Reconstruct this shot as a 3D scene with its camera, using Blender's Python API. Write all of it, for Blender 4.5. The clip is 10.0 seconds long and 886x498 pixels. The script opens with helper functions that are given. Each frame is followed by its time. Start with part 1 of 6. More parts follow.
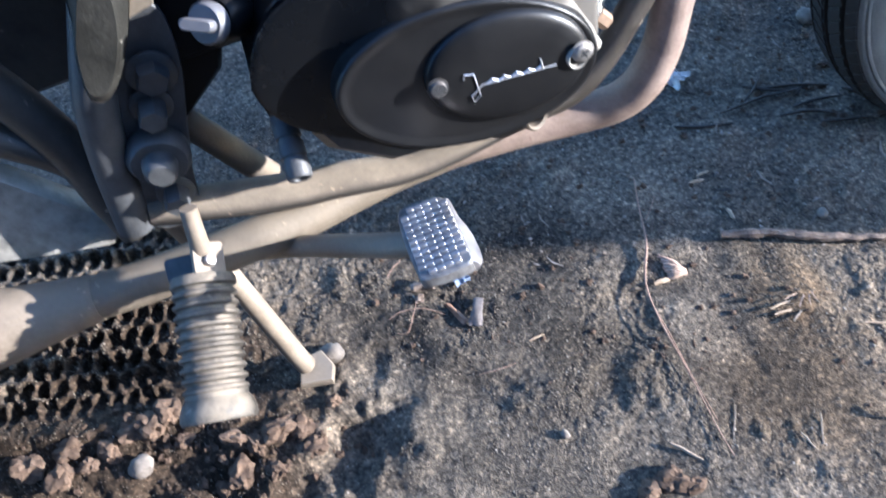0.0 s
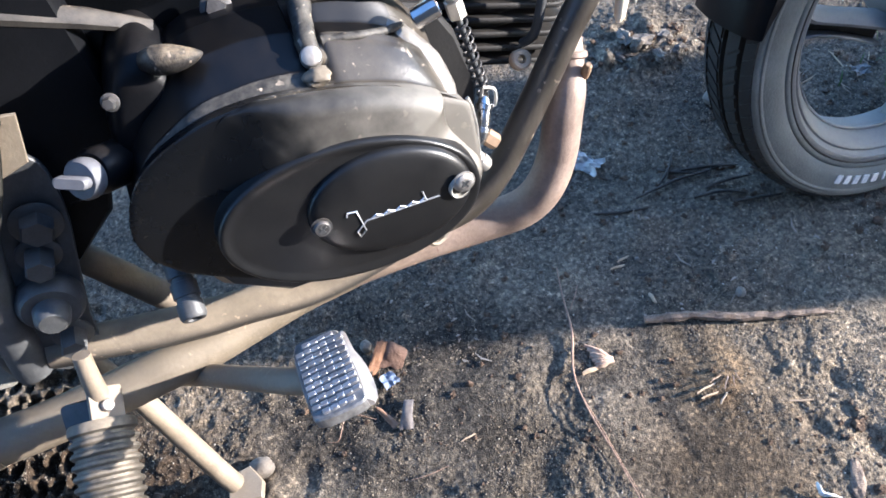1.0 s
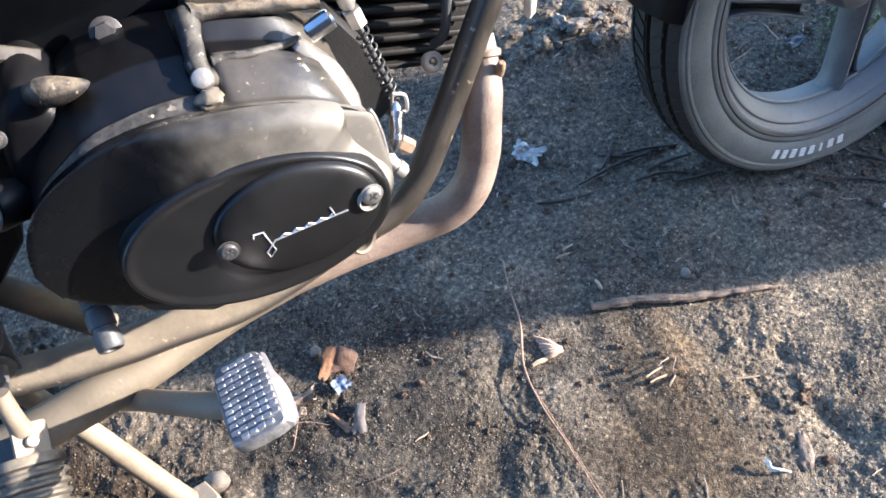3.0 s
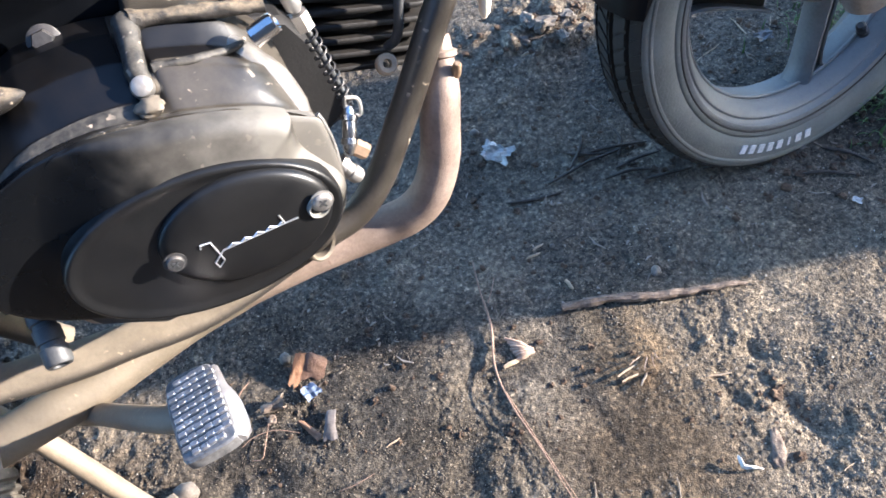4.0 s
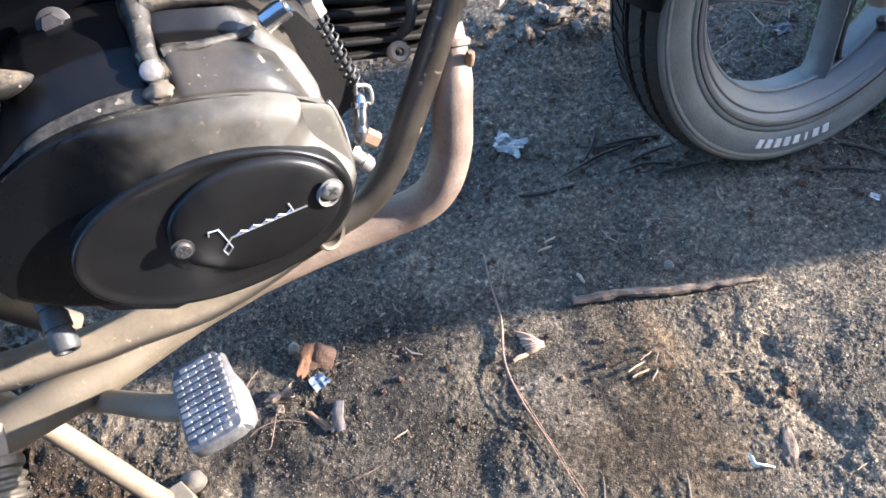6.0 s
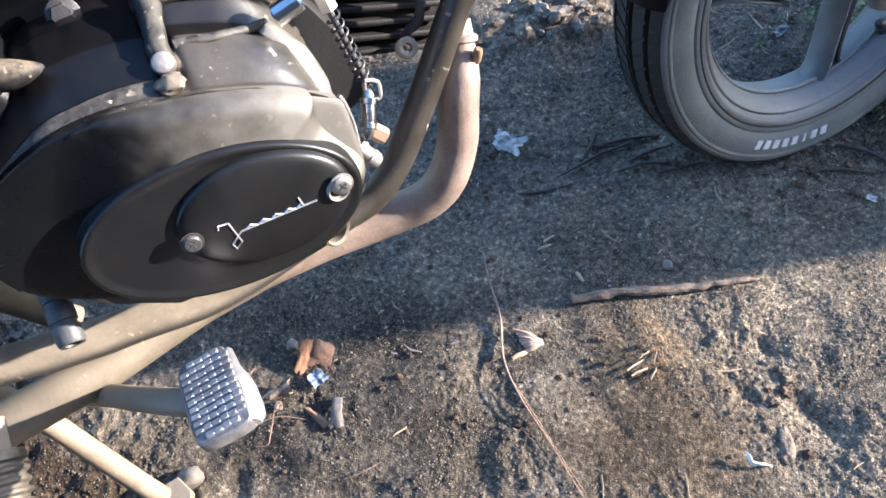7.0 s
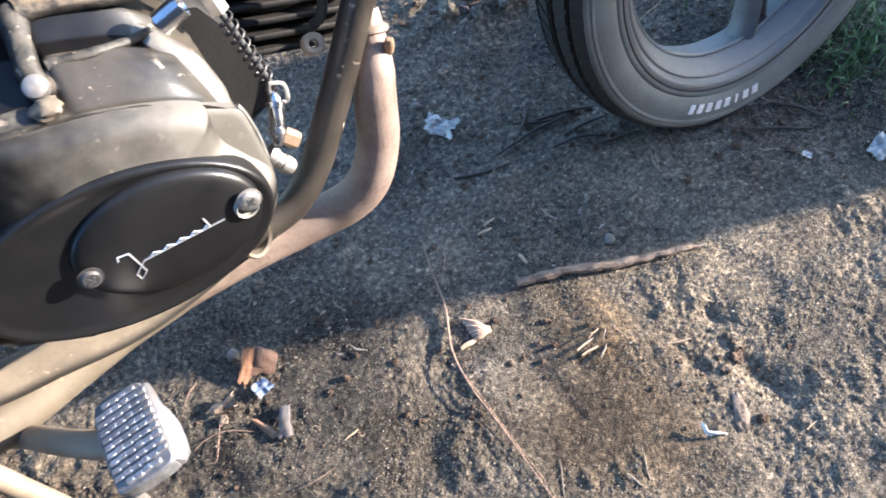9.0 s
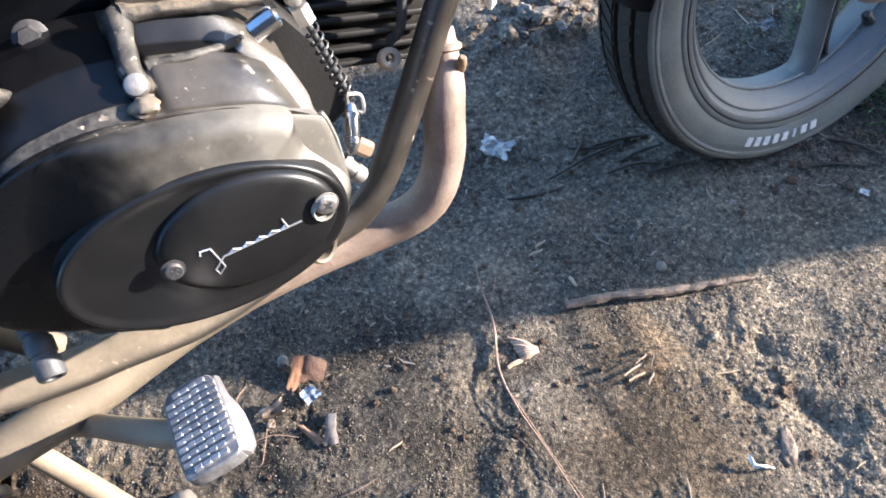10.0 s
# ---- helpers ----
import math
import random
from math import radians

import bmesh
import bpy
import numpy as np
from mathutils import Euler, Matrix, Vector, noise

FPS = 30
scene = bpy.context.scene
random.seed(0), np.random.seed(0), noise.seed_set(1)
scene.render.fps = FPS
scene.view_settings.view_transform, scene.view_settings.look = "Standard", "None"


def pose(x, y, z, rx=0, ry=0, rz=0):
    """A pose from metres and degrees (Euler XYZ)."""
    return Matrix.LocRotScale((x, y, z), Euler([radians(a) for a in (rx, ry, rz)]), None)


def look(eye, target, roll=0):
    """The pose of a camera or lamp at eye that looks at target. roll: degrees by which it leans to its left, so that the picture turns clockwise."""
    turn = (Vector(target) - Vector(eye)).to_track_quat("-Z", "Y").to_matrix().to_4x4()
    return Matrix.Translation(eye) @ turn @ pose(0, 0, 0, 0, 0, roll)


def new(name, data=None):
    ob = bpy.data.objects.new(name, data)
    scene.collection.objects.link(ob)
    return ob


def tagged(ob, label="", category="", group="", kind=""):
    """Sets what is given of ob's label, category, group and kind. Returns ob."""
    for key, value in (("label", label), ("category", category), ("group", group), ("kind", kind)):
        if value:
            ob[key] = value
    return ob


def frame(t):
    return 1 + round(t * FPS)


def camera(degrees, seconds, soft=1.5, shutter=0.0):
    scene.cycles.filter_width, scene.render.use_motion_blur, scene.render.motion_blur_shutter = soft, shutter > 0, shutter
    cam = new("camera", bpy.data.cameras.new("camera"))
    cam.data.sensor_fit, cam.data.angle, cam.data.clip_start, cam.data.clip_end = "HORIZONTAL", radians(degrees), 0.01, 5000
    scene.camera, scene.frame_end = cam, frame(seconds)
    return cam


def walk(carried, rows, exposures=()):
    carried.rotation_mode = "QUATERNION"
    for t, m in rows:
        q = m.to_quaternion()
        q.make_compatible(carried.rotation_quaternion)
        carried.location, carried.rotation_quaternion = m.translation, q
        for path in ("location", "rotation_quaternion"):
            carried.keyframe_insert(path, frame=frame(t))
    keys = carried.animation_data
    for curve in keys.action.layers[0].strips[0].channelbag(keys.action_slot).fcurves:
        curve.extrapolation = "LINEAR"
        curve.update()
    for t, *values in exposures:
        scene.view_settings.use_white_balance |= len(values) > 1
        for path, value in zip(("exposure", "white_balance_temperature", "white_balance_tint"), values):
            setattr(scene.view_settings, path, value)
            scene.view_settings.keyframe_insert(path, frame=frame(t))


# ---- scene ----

# ---------------------------------------------------------------- camera
cam = camera(58.0, 10.0, 1.6, 0.5)
PATH = [
    (0, (0.0761, 0.1642, 0.9547), (-0.0007, 0.6105, 0.0632), -16.61),
    (0.2, (0.079, 0.181, 0.960), (-0.094, 1.090, -0.813), -17.7),
    (0.3, (0.085, 0.183, 0.961), (-0.058, 1.110, -0.805), -16.4),
    (0.5, (0.1147, 0.1927, 0.9656), (0.0546, 0.6734, 0.0908), -17.43),
    (0.8, (0.135, 0.199, 0.968), (0.076, 1.201, -0.762), -15.0),
    (1, (0.1380, 0.2036, 0.9720), (0.1160, 0.7094, 0.1096), -13.84),
    (1.2, (0.140, 0.202, 0.973), (0.085, 1.224, -0.746), -14.3),
    (1.5, (0.1424, 0.2044, 0.9682), (0.1226, 0.6994, 0.0995), -13.86),
    (1.7, (0.151, 0.196, 0.976), (0.111, 1.171, -0.770), -14.7),
    (1.8, (0.160, 0.201, 0.979), (0.114, 1.169, -0.771), -15.3),
    (2, (0.1825, 0.2101, 0.9715), (0.1878, 0.6957, 0.0973), -14.06),
    (2.5, (0.1840, 0.2080, 0.9700), (0.1794, 0.6915, 0.0947), -14.54),
    (2.7, (0.1870, 0.2113, 0.9707), (0.1839, 0.6950, 0.0954), -14.88),
    (3.8, (0.2085, 0.2167, 0.9675), (0.1905, 0.6959, 0.0899), -18.72),
    (4, (0.2161, 0.2177, 0.9604), (0.2261, 0.6954, 0.0820), -15.63),
    (4.5, (0.2217, 0.2174, 0.9601), (0.2231, 0.6916, 0.0797), -16.96),
    (5, (0.2256, 0.2163, 0.9581), (0.2305, 0.6897, 0.0773), -16.53),
    (5.5, (0.2213, 0.2187, 0.9530), (0.2230, 0.6816, 0.0666), -17.06),
    (5.7, (0.2208, 0.2186, 0.9530), (0.2132, 0.6940, 0.0732), -17.31),
    (6.8, (0.2009, 0.2222, 0.9534), (0.2112, 0.6897, 0.0694), -14.22),
    (7, (0.2009, 0.2212, 0.9538), (0.2094, 0.6906, 0.0709), -14.47),
    (7.5, (0.2038, 0.2162, 0.9601), (0.1972, 0.6958, 0.0826), -15.96),
    (8, (0.2026, 0.2187, 0.9581), (0.1984, 0.6954, 0.0790), -15.60),
    (8.5, (0.2008, 0.2193, 0.9573), (0.1980, 0.6968, 0.0787), -15.38),
    (8.7, (0.204, 0.222, 0.960), (0.220, 1.166, -0.804), -15.4),
    (8.8, (0.215, 0.231, 0.951), (0.263, 1.140, -0.830), -14.8),
    (9, (0.2307, 0.2473, 0.9342), (0.2799, 0.6730, 0.0306), -14.45),
    (9.2, (0.217, 0.250, 0.930), (0.343, 1.108, -0.872), -11.6),
    (9.5, (0.2108, 0.2443, 0.9359), (0.2517, 0.6871, 0.0402), -13.56),
    (10, (0.2043, 0.2395, 0.9442), (0.2246, 0.7054, 0.0595), -15.17),
]
walk(cam, [(t, look(eye, target, roll)) for t, eye, target, roll in PATH], [(0.0, 2.4, 4420.0, 11.0), (0.5, 2.42, 4520.0, 11.0), (1.0, 2.45, 4700.0, 11.0), (2.0, 2.55, 4850.0, 11.0), (5.5, 2.57, 4860.0, 11.0), (8.5, 2.57, 4860.0, 11.0), (9.0, 2.62, 4950.0, 11.0), (10.0, 2.6, 4920.0, 11.0)])

# ---------------------------------------------------------------- light
SUN_AZ, SUN_EL = -6.0, 15.5
world = bpy.data.worlds.new("sky")
scene.world = world
world.use_nodes = True
wn = world.node_tree.nodes
sky = wn.new("ShaderNodeTexSky")
sky.sky_type = "NISHITA"
sky.sun_disc = False
sky.sun_elevation = radians(SUN_EL)
sky.sun_rotation = radians(90 - SUN_AZ)
world.node_tree.links.new(sky.outputs[0], wn["Background"].inputs[0])
wn["Background"].inputs[1].default_value = 0.118
sun_dir = Vector((math.cos(radians(SUN_EL)) * math.cos(radians(SUN_AZ)), math.cos(radians(SUN_EL)) * math.sin(radians(SUN_AZ)), math.sin(radians(SUN_EL))))
sun = new("sun", bpy.data.lights.new("sun", "SUN"))
sun.data.energy, sun.data.angle, sun.data.color = 5.0, radians(0.6), (1.0, 0.75, 0.49)
sun.matrix_world = look(tuple(sun_dir * 20), (0, 0, 0))


# ---------------------------------------------------------------- materials
def material(name, one, two, rough=0.5, metal=0.0, scale=30.0, bump=0.15, fine=300.0, dust=0.0, dust_color=(0.26, 0.20, 0.14), rough2=None, spots=0.0, spot_color=(0.4, 0.33, 0.25), coat=0.0, per_object=0.0, dust_from=0.3, rear=None, spec=0.5, dust_scale=45.0, dust_min=0.15):
    """Two mixed colours, fine relief, dust that lies on what faces up, and small dried splashes."""
    m = bpy.data.materials.new(name)
    m.use_nodes = True
    n, k = m.node_tree.nodes, m.node_tree.links.new
    b = n["Principled BSDF"]
    tc = n.new("ShaderNodeTexCoord")

    def tex(sc, detail=6.0, r=0.6):
        t = n.new("ShaderNodeTexNoise")
        t.inputs["Scale"].default_value, t.inputs["Detail"].default_value, t.inputs["Roughness"].default_value = sc, detail, r
        k(tc.outputs["Object"], t.inputs["Vector"])
        return t

    def span(socket, a, z, to0=0.0, to1=1.0):
        r = n.new("ShaderNodeMapRange")
        r.inputs[1].default_value, r.inputs[2].default_value, r.inputs[3].default_value, r.inputs[4].default_value = a, z, to0, to1
        k(socket, r.inputs[0])
        return r.outputs[0]

    def mix(f, a, c):
        x = n.new("ShaderNodeMix")
        x.data_type = "RGBA"
        for s, v in ((x.inputs[0], f), (x.inputs[6], a), (x.inputs[7], c)):
            if hasattr(v, "is_linked"):
                k(v, s)
            else:
                s.default_value = v if isinstance(v, float) else (*v, 1.0)
        return x.outputs[2]

    def math2(op, a, c):
        x = n.new("ShaderNodeMath")
        x.operation = op
        for s, v in zip(x.inputs, (a, c)):
            if hasattr(v, "is_linked"):
                k(v, s)
            else:
                s.default_value = v
        return x.outputs[0]

    big, small = tex(scale), tex(fine, 4.0)
    blend = span(math2("ADD", big.outputs[0], math2("MULTIPLY", small.outputs[0], 0.35)), 0.45, 0.9)
    col = mix(blend, one, two)
    if per_object:
        info = n.new("ShaderNodeObjectInfo")
        hsv = n.new("ShaderNodeHueSaturation")
        k(col, hsv.inputs["Color"])
        k(span(info.outputs["Random"], 0, 1, 1 - per_object, 1 + per_object), hsv.inputs["Value"])
        col = hsv.outputs[0]
    rg = span(big.outputs[0], 0.3, 0.7, rough, rough if rough2 is None else rough2)
    if spots:
        sp = tex(170.0, 2.0, 0.4)
        patch = tex(24.0, 3.0)
        f = math2("MULTIPLY", span(sp.outputs[0], 0.66, 0.70), span(patch.outputs[0], 0.5, 0.62, 0.0, spots))
        col = mix(f, col, spot_color)
        rg = math2("MAXIMUM", rg, f)
    # rear tint along x: paints shade on the cover, lit tan on the header
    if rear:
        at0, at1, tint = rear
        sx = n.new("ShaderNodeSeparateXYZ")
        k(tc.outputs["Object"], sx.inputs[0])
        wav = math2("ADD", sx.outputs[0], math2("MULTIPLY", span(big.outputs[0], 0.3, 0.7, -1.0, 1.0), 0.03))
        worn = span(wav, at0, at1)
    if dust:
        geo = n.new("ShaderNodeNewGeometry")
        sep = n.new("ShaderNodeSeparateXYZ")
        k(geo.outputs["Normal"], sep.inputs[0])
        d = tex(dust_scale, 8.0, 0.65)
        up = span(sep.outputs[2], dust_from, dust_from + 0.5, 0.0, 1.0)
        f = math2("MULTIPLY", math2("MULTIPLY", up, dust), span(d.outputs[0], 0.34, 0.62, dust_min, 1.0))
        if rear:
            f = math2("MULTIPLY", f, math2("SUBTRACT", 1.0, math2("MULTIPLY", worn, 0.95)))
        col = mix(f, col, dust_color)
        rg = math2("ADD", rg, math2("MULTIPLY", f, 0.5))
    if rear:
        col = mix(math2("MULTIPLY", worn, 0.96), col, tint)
    k(col, b.inputs["Base Color"])
    k(rg, b.inputs["Roughness"])
    b.inputs["Metallic"].default_value = metal
    b.inputs["Coat Weight"].default_value = coat
    b.inputs["Specular IOR Level"].default_value = spec
    if bump:
        bp = n.new("ShaderNodeBump")
        bp.inputs["Strength"].default_value, bp.inputs["Distance"].default_value = bump, 0.002
        k(small.outputs[0], bp.inputs["Height"])
        k(bp.outputs[0], b.inputs["Normal"])
    return m


BLACK_PAINT = material("black engine paint", (0.0030, 0.0032, 0.0036), (0.006, 0.006, 0.006), 0.42, spec=0.45, scale=20, bump=0.06, fine=500, dust=0.17, dust_color=(0.22, 0.205, 0.17), dust_from=-0.2, rough2=0.54, spots=0.25, dust_scale=13)
# towards the rear the dust film fades to black, standing in for shade
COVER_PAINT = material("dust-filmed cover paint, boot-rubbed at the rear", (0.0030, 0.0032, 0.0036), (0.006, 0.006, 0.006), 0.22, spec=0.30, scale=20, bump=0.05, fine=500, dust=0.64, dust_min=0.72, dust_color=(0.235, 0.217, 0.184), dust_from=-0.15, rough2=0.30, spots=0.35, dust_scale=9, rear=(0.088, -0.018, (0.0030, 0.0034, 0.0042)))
PLATE_PAINT = material("black cover plate paint", (0.0024, 0.0027, 0.0034), (0.0048, 0.0051, 0.0058), 0.30, spec=0.3, scale=20, bump=0.05, fine=500, dust=0.035, dust_from=-0.1, dust_min=0.5, dust_color=(0.20, 0.19, 0.17), rough2=0.40)
PANEL_PAINT = material("dust-filmed black paint", (0.004, 0.004, 0.0045), (0.008, 0.0075, 0.007), 0.26, spec=0.42, scale=24, bump=0.08, fine=400, dust=0.20, dust_color=(0.235, 0.200, 0.148), dust_from=-0.2, rough2=0.30, spots=0.7, dust_scale=16)
# pale metallic grey stands in for the sun's hot glint
GLINT_PAINT = material("rubbed shiny grey-black paint", (0.14, 0.132, 0.12), (0.30, 0.28, 0.245), 0.34, spec=1.0, metal=0.55, scale=60, bump=0.1, fine=300, dust=0.15, dust_color=(0.235, 0.200, 0.148), rough2=0.46, spots=0.6)
CREST_DUST = material("dust-caked black crest", (0.006, 0.006, 0.0065), (0.016, 0.015, 0.013), 0.45, spec=0.35, scale=60, bump=0.3, fine=260, dust=0.26, dust_color=(0.235, 0.212, 0.172), dust_from=-0.1, rough2=0.6, spots=1.0, dust_scale=110, dust_min=0.0)
LEDGE_DUST = material("dust-caked black casting", (0.008, 0.0075, 0.007), (0.022, 0.019, 0.016), 0.5, spec=0.4, scale=60, bump=0.5, fine=200, dust=0.52, dust_color=(0.27, 0.215, 0.14), dust_from=0.30, rough2=0.7, spots=1.0, dust_scale=150, dust_min=0.0)
# dust left off and colour lowered; the dome's shade is in this paint
DOME_PAINT = material("clean glossy black paint", (0.0014, 0.0018, 0.0026), (0.0030, 0.0034, 0.0044), 0.28, spec=0.32, scale=20, bump=0.04, fine=500, dust=0.02, rough2=0.38)
AGED_STEEL = material("aged dull steel", (0.040, 0.040, 0.042), (0.095, 0.094, 0.092), 0.45, metal=0.6, scale=60, bump=0.2, fine=400, dust=0.15, rough2=0.58)
FRAME_PAINT = material("dusty black frame paint", (0.018, 0.017, 0.016), (0.050, 0.045, 0.037), 0.34, spec=0.5, scale=30, bump=0.2, fine=250, dust=0.25, dust_color=(0.24, 0.20, 0.145), rough2=0.5, spots=0.5)
TUBE_DUST = material("dust-filmed tube paint", (0.011, 0.0095, 0.0075), (0.034, 0.028, 0.020), 0.28, spec=0.9, scale=26, bump=0.25, fine=250, dust=0.10, dust_color=(0.28, 0.225, 0.16), rough2=0.5, spots=0.8)
PIPE_DUST = material("mud-dusted exhaust steel", (0.118, 0.098, 0.070), (0.175, 0.146, 0.104), 0.45, metal=0.15, scale=22, bump=0.2, fine=220, dust=0.4, dust_color=(0.19, 0.157, 0.112), rough2=0.7, spots=0.7, spot_color=(0.32, 0.255, 0.175))
# rear tint paints the lit tan of the pipe into the header's end
RUST_PIPE = material("rusty header steel", (0.165, 0.120, 0.095), (0.33, 0.255, 0.205), 0.40, metal=0.25, scale=28, bump=0.25, fine=260, dust=0.3, rough2=0.6, rear=(0.10, -0.06, (0.150, 0.122, 0.086)), spots=0.5, spot_color=(0.16, 0.09, 0.06))
RAIL_DUST = material("mud-dusted frame rail", (0.020, 0.018, 0.016), (0.045, 0.038, 0.030), 0.55, scale=26, bump=0.25, fine=240, dust=0.92, dust_color=(0.200, 0.166, 0.119), rough2=0.8, spots=0.9, spot_color=(0.38, 0.29, 0.19), dust_from=0.05, dust_scale=20, dust_min=0.45)
BARE_STEEL = material("worn zinc steel", (0.30, 0.29, 0.27), (0.50, 0.48, 0.45), 0.35, metal=0.85, scale=60, bump=0.15, fine=400, dust=0.45, rough2=0.55)
DARK_STEEL = material("greasy dark steel", (0.034, 0.036, 0.039), (0.072, 0.074, 0.075), 0.42, metal=0.2, scale=60, bump=0.2, fine=400, dust=0.03, rough2=0.6)
SCUFFED = material("scuffed grey alloy", (0.17, 0.165, 0.145), (0.38, 0.365, 0.315), 0.4, metal=0.2, scale=45, bump=0.5, fine=160, dust=0.3, rough2=0.6)
OLIVE_SCUFF = material("scuffed olive-grey paint", (0.008, 0.008, 0.0065), (0.024, 0.023, 0.018), 0.36, spec=0.5, scale=30, bump=0.4, fine=200, dust=0.15, rough2=0.6, spots=0.9, spot_color=(0.30, 0.28, 0.22))
CHROME = material("chrome", (0.66, 0.65, 0.64), (0.52, 0.51, 0.50), 0.17, metal=1.0, scale=50, bump=0.05, fine=300, rough2=0.28)
LUG_TAN = material("tan dust-caked nut", (0.36, 0.25, 0.15), (0.50, 0.37, 0.24), 0.6, scale=60, bump=0.3, fine=300, dust=0.4, rough2=0.8)
BRASS = material("tarnished brass", (0.30, 0.21, 0.13), (0.20, 0.13, 0.08), 0.5, metal=0.35, scale=60, bump=0.2, fine=300, dust=0.4, rough2=0.6)
PEDAL_ALLOY = material("polished pedal alloy", (0.52, 0.50, 0.50), (0.66, 0.64, 0.64), 0.30, metal=0.92, scale=60, bump=0.15, fine=400, rough2=0.48)
STEEL_DUSTY = material("dusty pale steel", (0.145, 0.118, 0.083), (0.23, 0.188, 0.134), 0.45, metal=0.15, scale=35, bump=0.25, fine=220, dust=0.5, dust_color=(0.24, 0.196, 0.14), rough2=0.7, spots=0.7, spot_color=(0.34, 0.27, 0.19))
# darker than the ribs, so the slits between them stay dark
PAD_BODY = material("worn pedal casting", (0.10, 0.098, 0.095), (0.26, 0.255, 0.25), 0.40, metal=0.45, scale=110, bump=0.2, fine=400, rough2=0.5)
RUBBER_PEG = material("dusty black peg rubber", (0.022, 0.020, 0.016), (0.060, 0.052, 0.040), 0.45, scale=40, bump=0.2, fine=350, dust=0.66, dust_color=(0.27, 0.225, 0.16), dust_from=0.1, rough2=0.65, spots=0.4)
TYRE = material("grey weathered tyre rubber", (0.096, 0.100, 0.090), (0.168, 0.172, 0.152), 0.6, scale=18, bump=0.3, fine=260, dust=0.45, dust_color=(0.185, 0.182, 0.160), rough2=0.8, spots=0.3, spot_color=(0.25, 0.24, 0.21))
TREAD = material("dark tyre tread rubber", (0.009, 0.009, 0.008), (0.022, 0.020, 0.017), 0.7, scale=40, bump=0.35, fine=220, dust=0.12, rough2=0.85)
ALLOY = material("dull grey painted wheel alloy", (0.105, 0.108, 0.108), (0.20, 0.20, 0.192), 0.42, metal=0.3, scale=14, bump=0.12, fine=260, dust=0.5, dust_color=(0.23, 0.222, 0.20), rough2=0.6, spots=0.4, spot_color=(0.07, 0.065, 0.06))
WHITE_PRINT = material("worn white tyre print", (0.55, 0.55, 0.53), (0.75, 0.75, 0.73), 0.6, scale=200, bump=0.1)
WHITE_PLASTIC = material("grey-white plastic", (0.075, 0.077, 0.085), (0.118, 0.120, 0.130), 0.45, scale=40, bump=0.05, dust=0.15)
BLACK_PLASTIC = material("black plastic", (0.003, 0.0033, 0.004), (0.006, 0.0063, 0.0075), 0.35, spec=0.12, scale=30, bump=0.1, fine=300, dust=0.02)
CREAM_PLASTIC = material("cream plastic", (0.70, 0.62, 0.46), (0.80, 0.73, 0.58), 0.5, scale=40, bump=0.05)
SILVER_PRINT = material("silver emblem metal", (0.70, 0.70, 0.70), (0.82, 0.82, 0.82), 0.3, metal=0.8, scale=90, bump=0.05)
FIN_BLACK = material("black cylinder fins", (0.007, 0.007, 0.0072), (0.014, 0.0135, 0.013), 0.55, spec=0.25, scale=40, bump=0.2, fine=300, dust=0.03, rough2=0.7)
BARK = material("grey brown bark", (0.080, 0.057, 0.042), (0.22, 0.168, 0.122), 0.85, scale=90, bump=0.9, fine=260)
STRAW = material("dry straw", (0.30, 0.22, 0.135), (0.46, 0.36, 0.24), 0.75, scale=90, bump=0.2)
TWIG = material("dry red-brown twig", (0.17, 0.105, 0.07), (0.30, 0.20, 0.135), 0.75, scale=70, bump=0.3)
DARK_TWIG = material("dark damp twig bark", (0.026, 0.020, 0.015), (0.075, 0.058, 0.043), 0.8, scale=80, bump=0.5, fine=300)
LEAF = material("dry orange-brown leaf", (0.12, 0.058, 0.028), (0.22, 0.115, 0.057), 0.7, scale=90, bump=0.5)
LEAF_DARK = material("dark brown leaf", (0.15, 0.08, 0.04), (0.26, 0.15, 0.085), 0.7, scale=90, bump=0.3)
LEAF_PALE = material("pale brown leaf", (0.11, 0.062, 0.038), (0.19, 0.115, 0.075), 0.75, scale=90, bump=0.5)
FOIL = material("crumpled blue wrapper", (0.050, 0.078, 0.15), (0.13, 0.16, 0.22), 0.5, scale=150, bump=0.4, fine=400)
PAPER = material("grey-white film scrap", (0.36, 0.345, 0.32), (0.58, 0.56, 0.52), 0.35, scale=90, bump=0.5)
BONE = material("pale bone-white chip", (0.62, 0.56, 0.46), (0.80, 0.76, 0.68), 0.6, scale=80, bump=0.2)
FILTER = material("grey-pink cigarette end", (0.075, 0.064, 0.059), (0.130, 0.112, 0.101), 0.8, scale=120, bump=0.4)
WOOD_CHIP = material("split pale wood", (0.29, 0.19, 0.125), (0.50, 0.375, 0.27), 0.7, scale=60, bump=0.4, fine=220)
STONE = material("grey-tan stone", (0.10, 0.085, 0.068), (0.19, 0.162, 0.13), 0.85, scale=70, bump=0.5, fine=260, per_object=0.25)
CLOD = material("dry earth clod", (0.058, 0.039, 0.026), (0.140, 0.098, 0.065), 0.95, scale=70, bump=0.9, fine=260, per_object=0.2, spec=0.15)
GRASS = material("short green grass", (0.05, 0.10, 0.02), (0.12, 0.18, 0.05), 0.6, scale=20, bump=0.0)
WALL_DARK = material("dark weathered blue-grey boards", (0.028, 0.032, 0.040), (0.052, 0.058, 0.070), 0.9, scale=3, bump=0.3, fine=60)
WALL_RENDER = material("grey rendered wall", (0.32, 0.30, 0.27), (0.40, 0.37, 0.33), 0.9, scale=3, bump=0.3, fine=60)


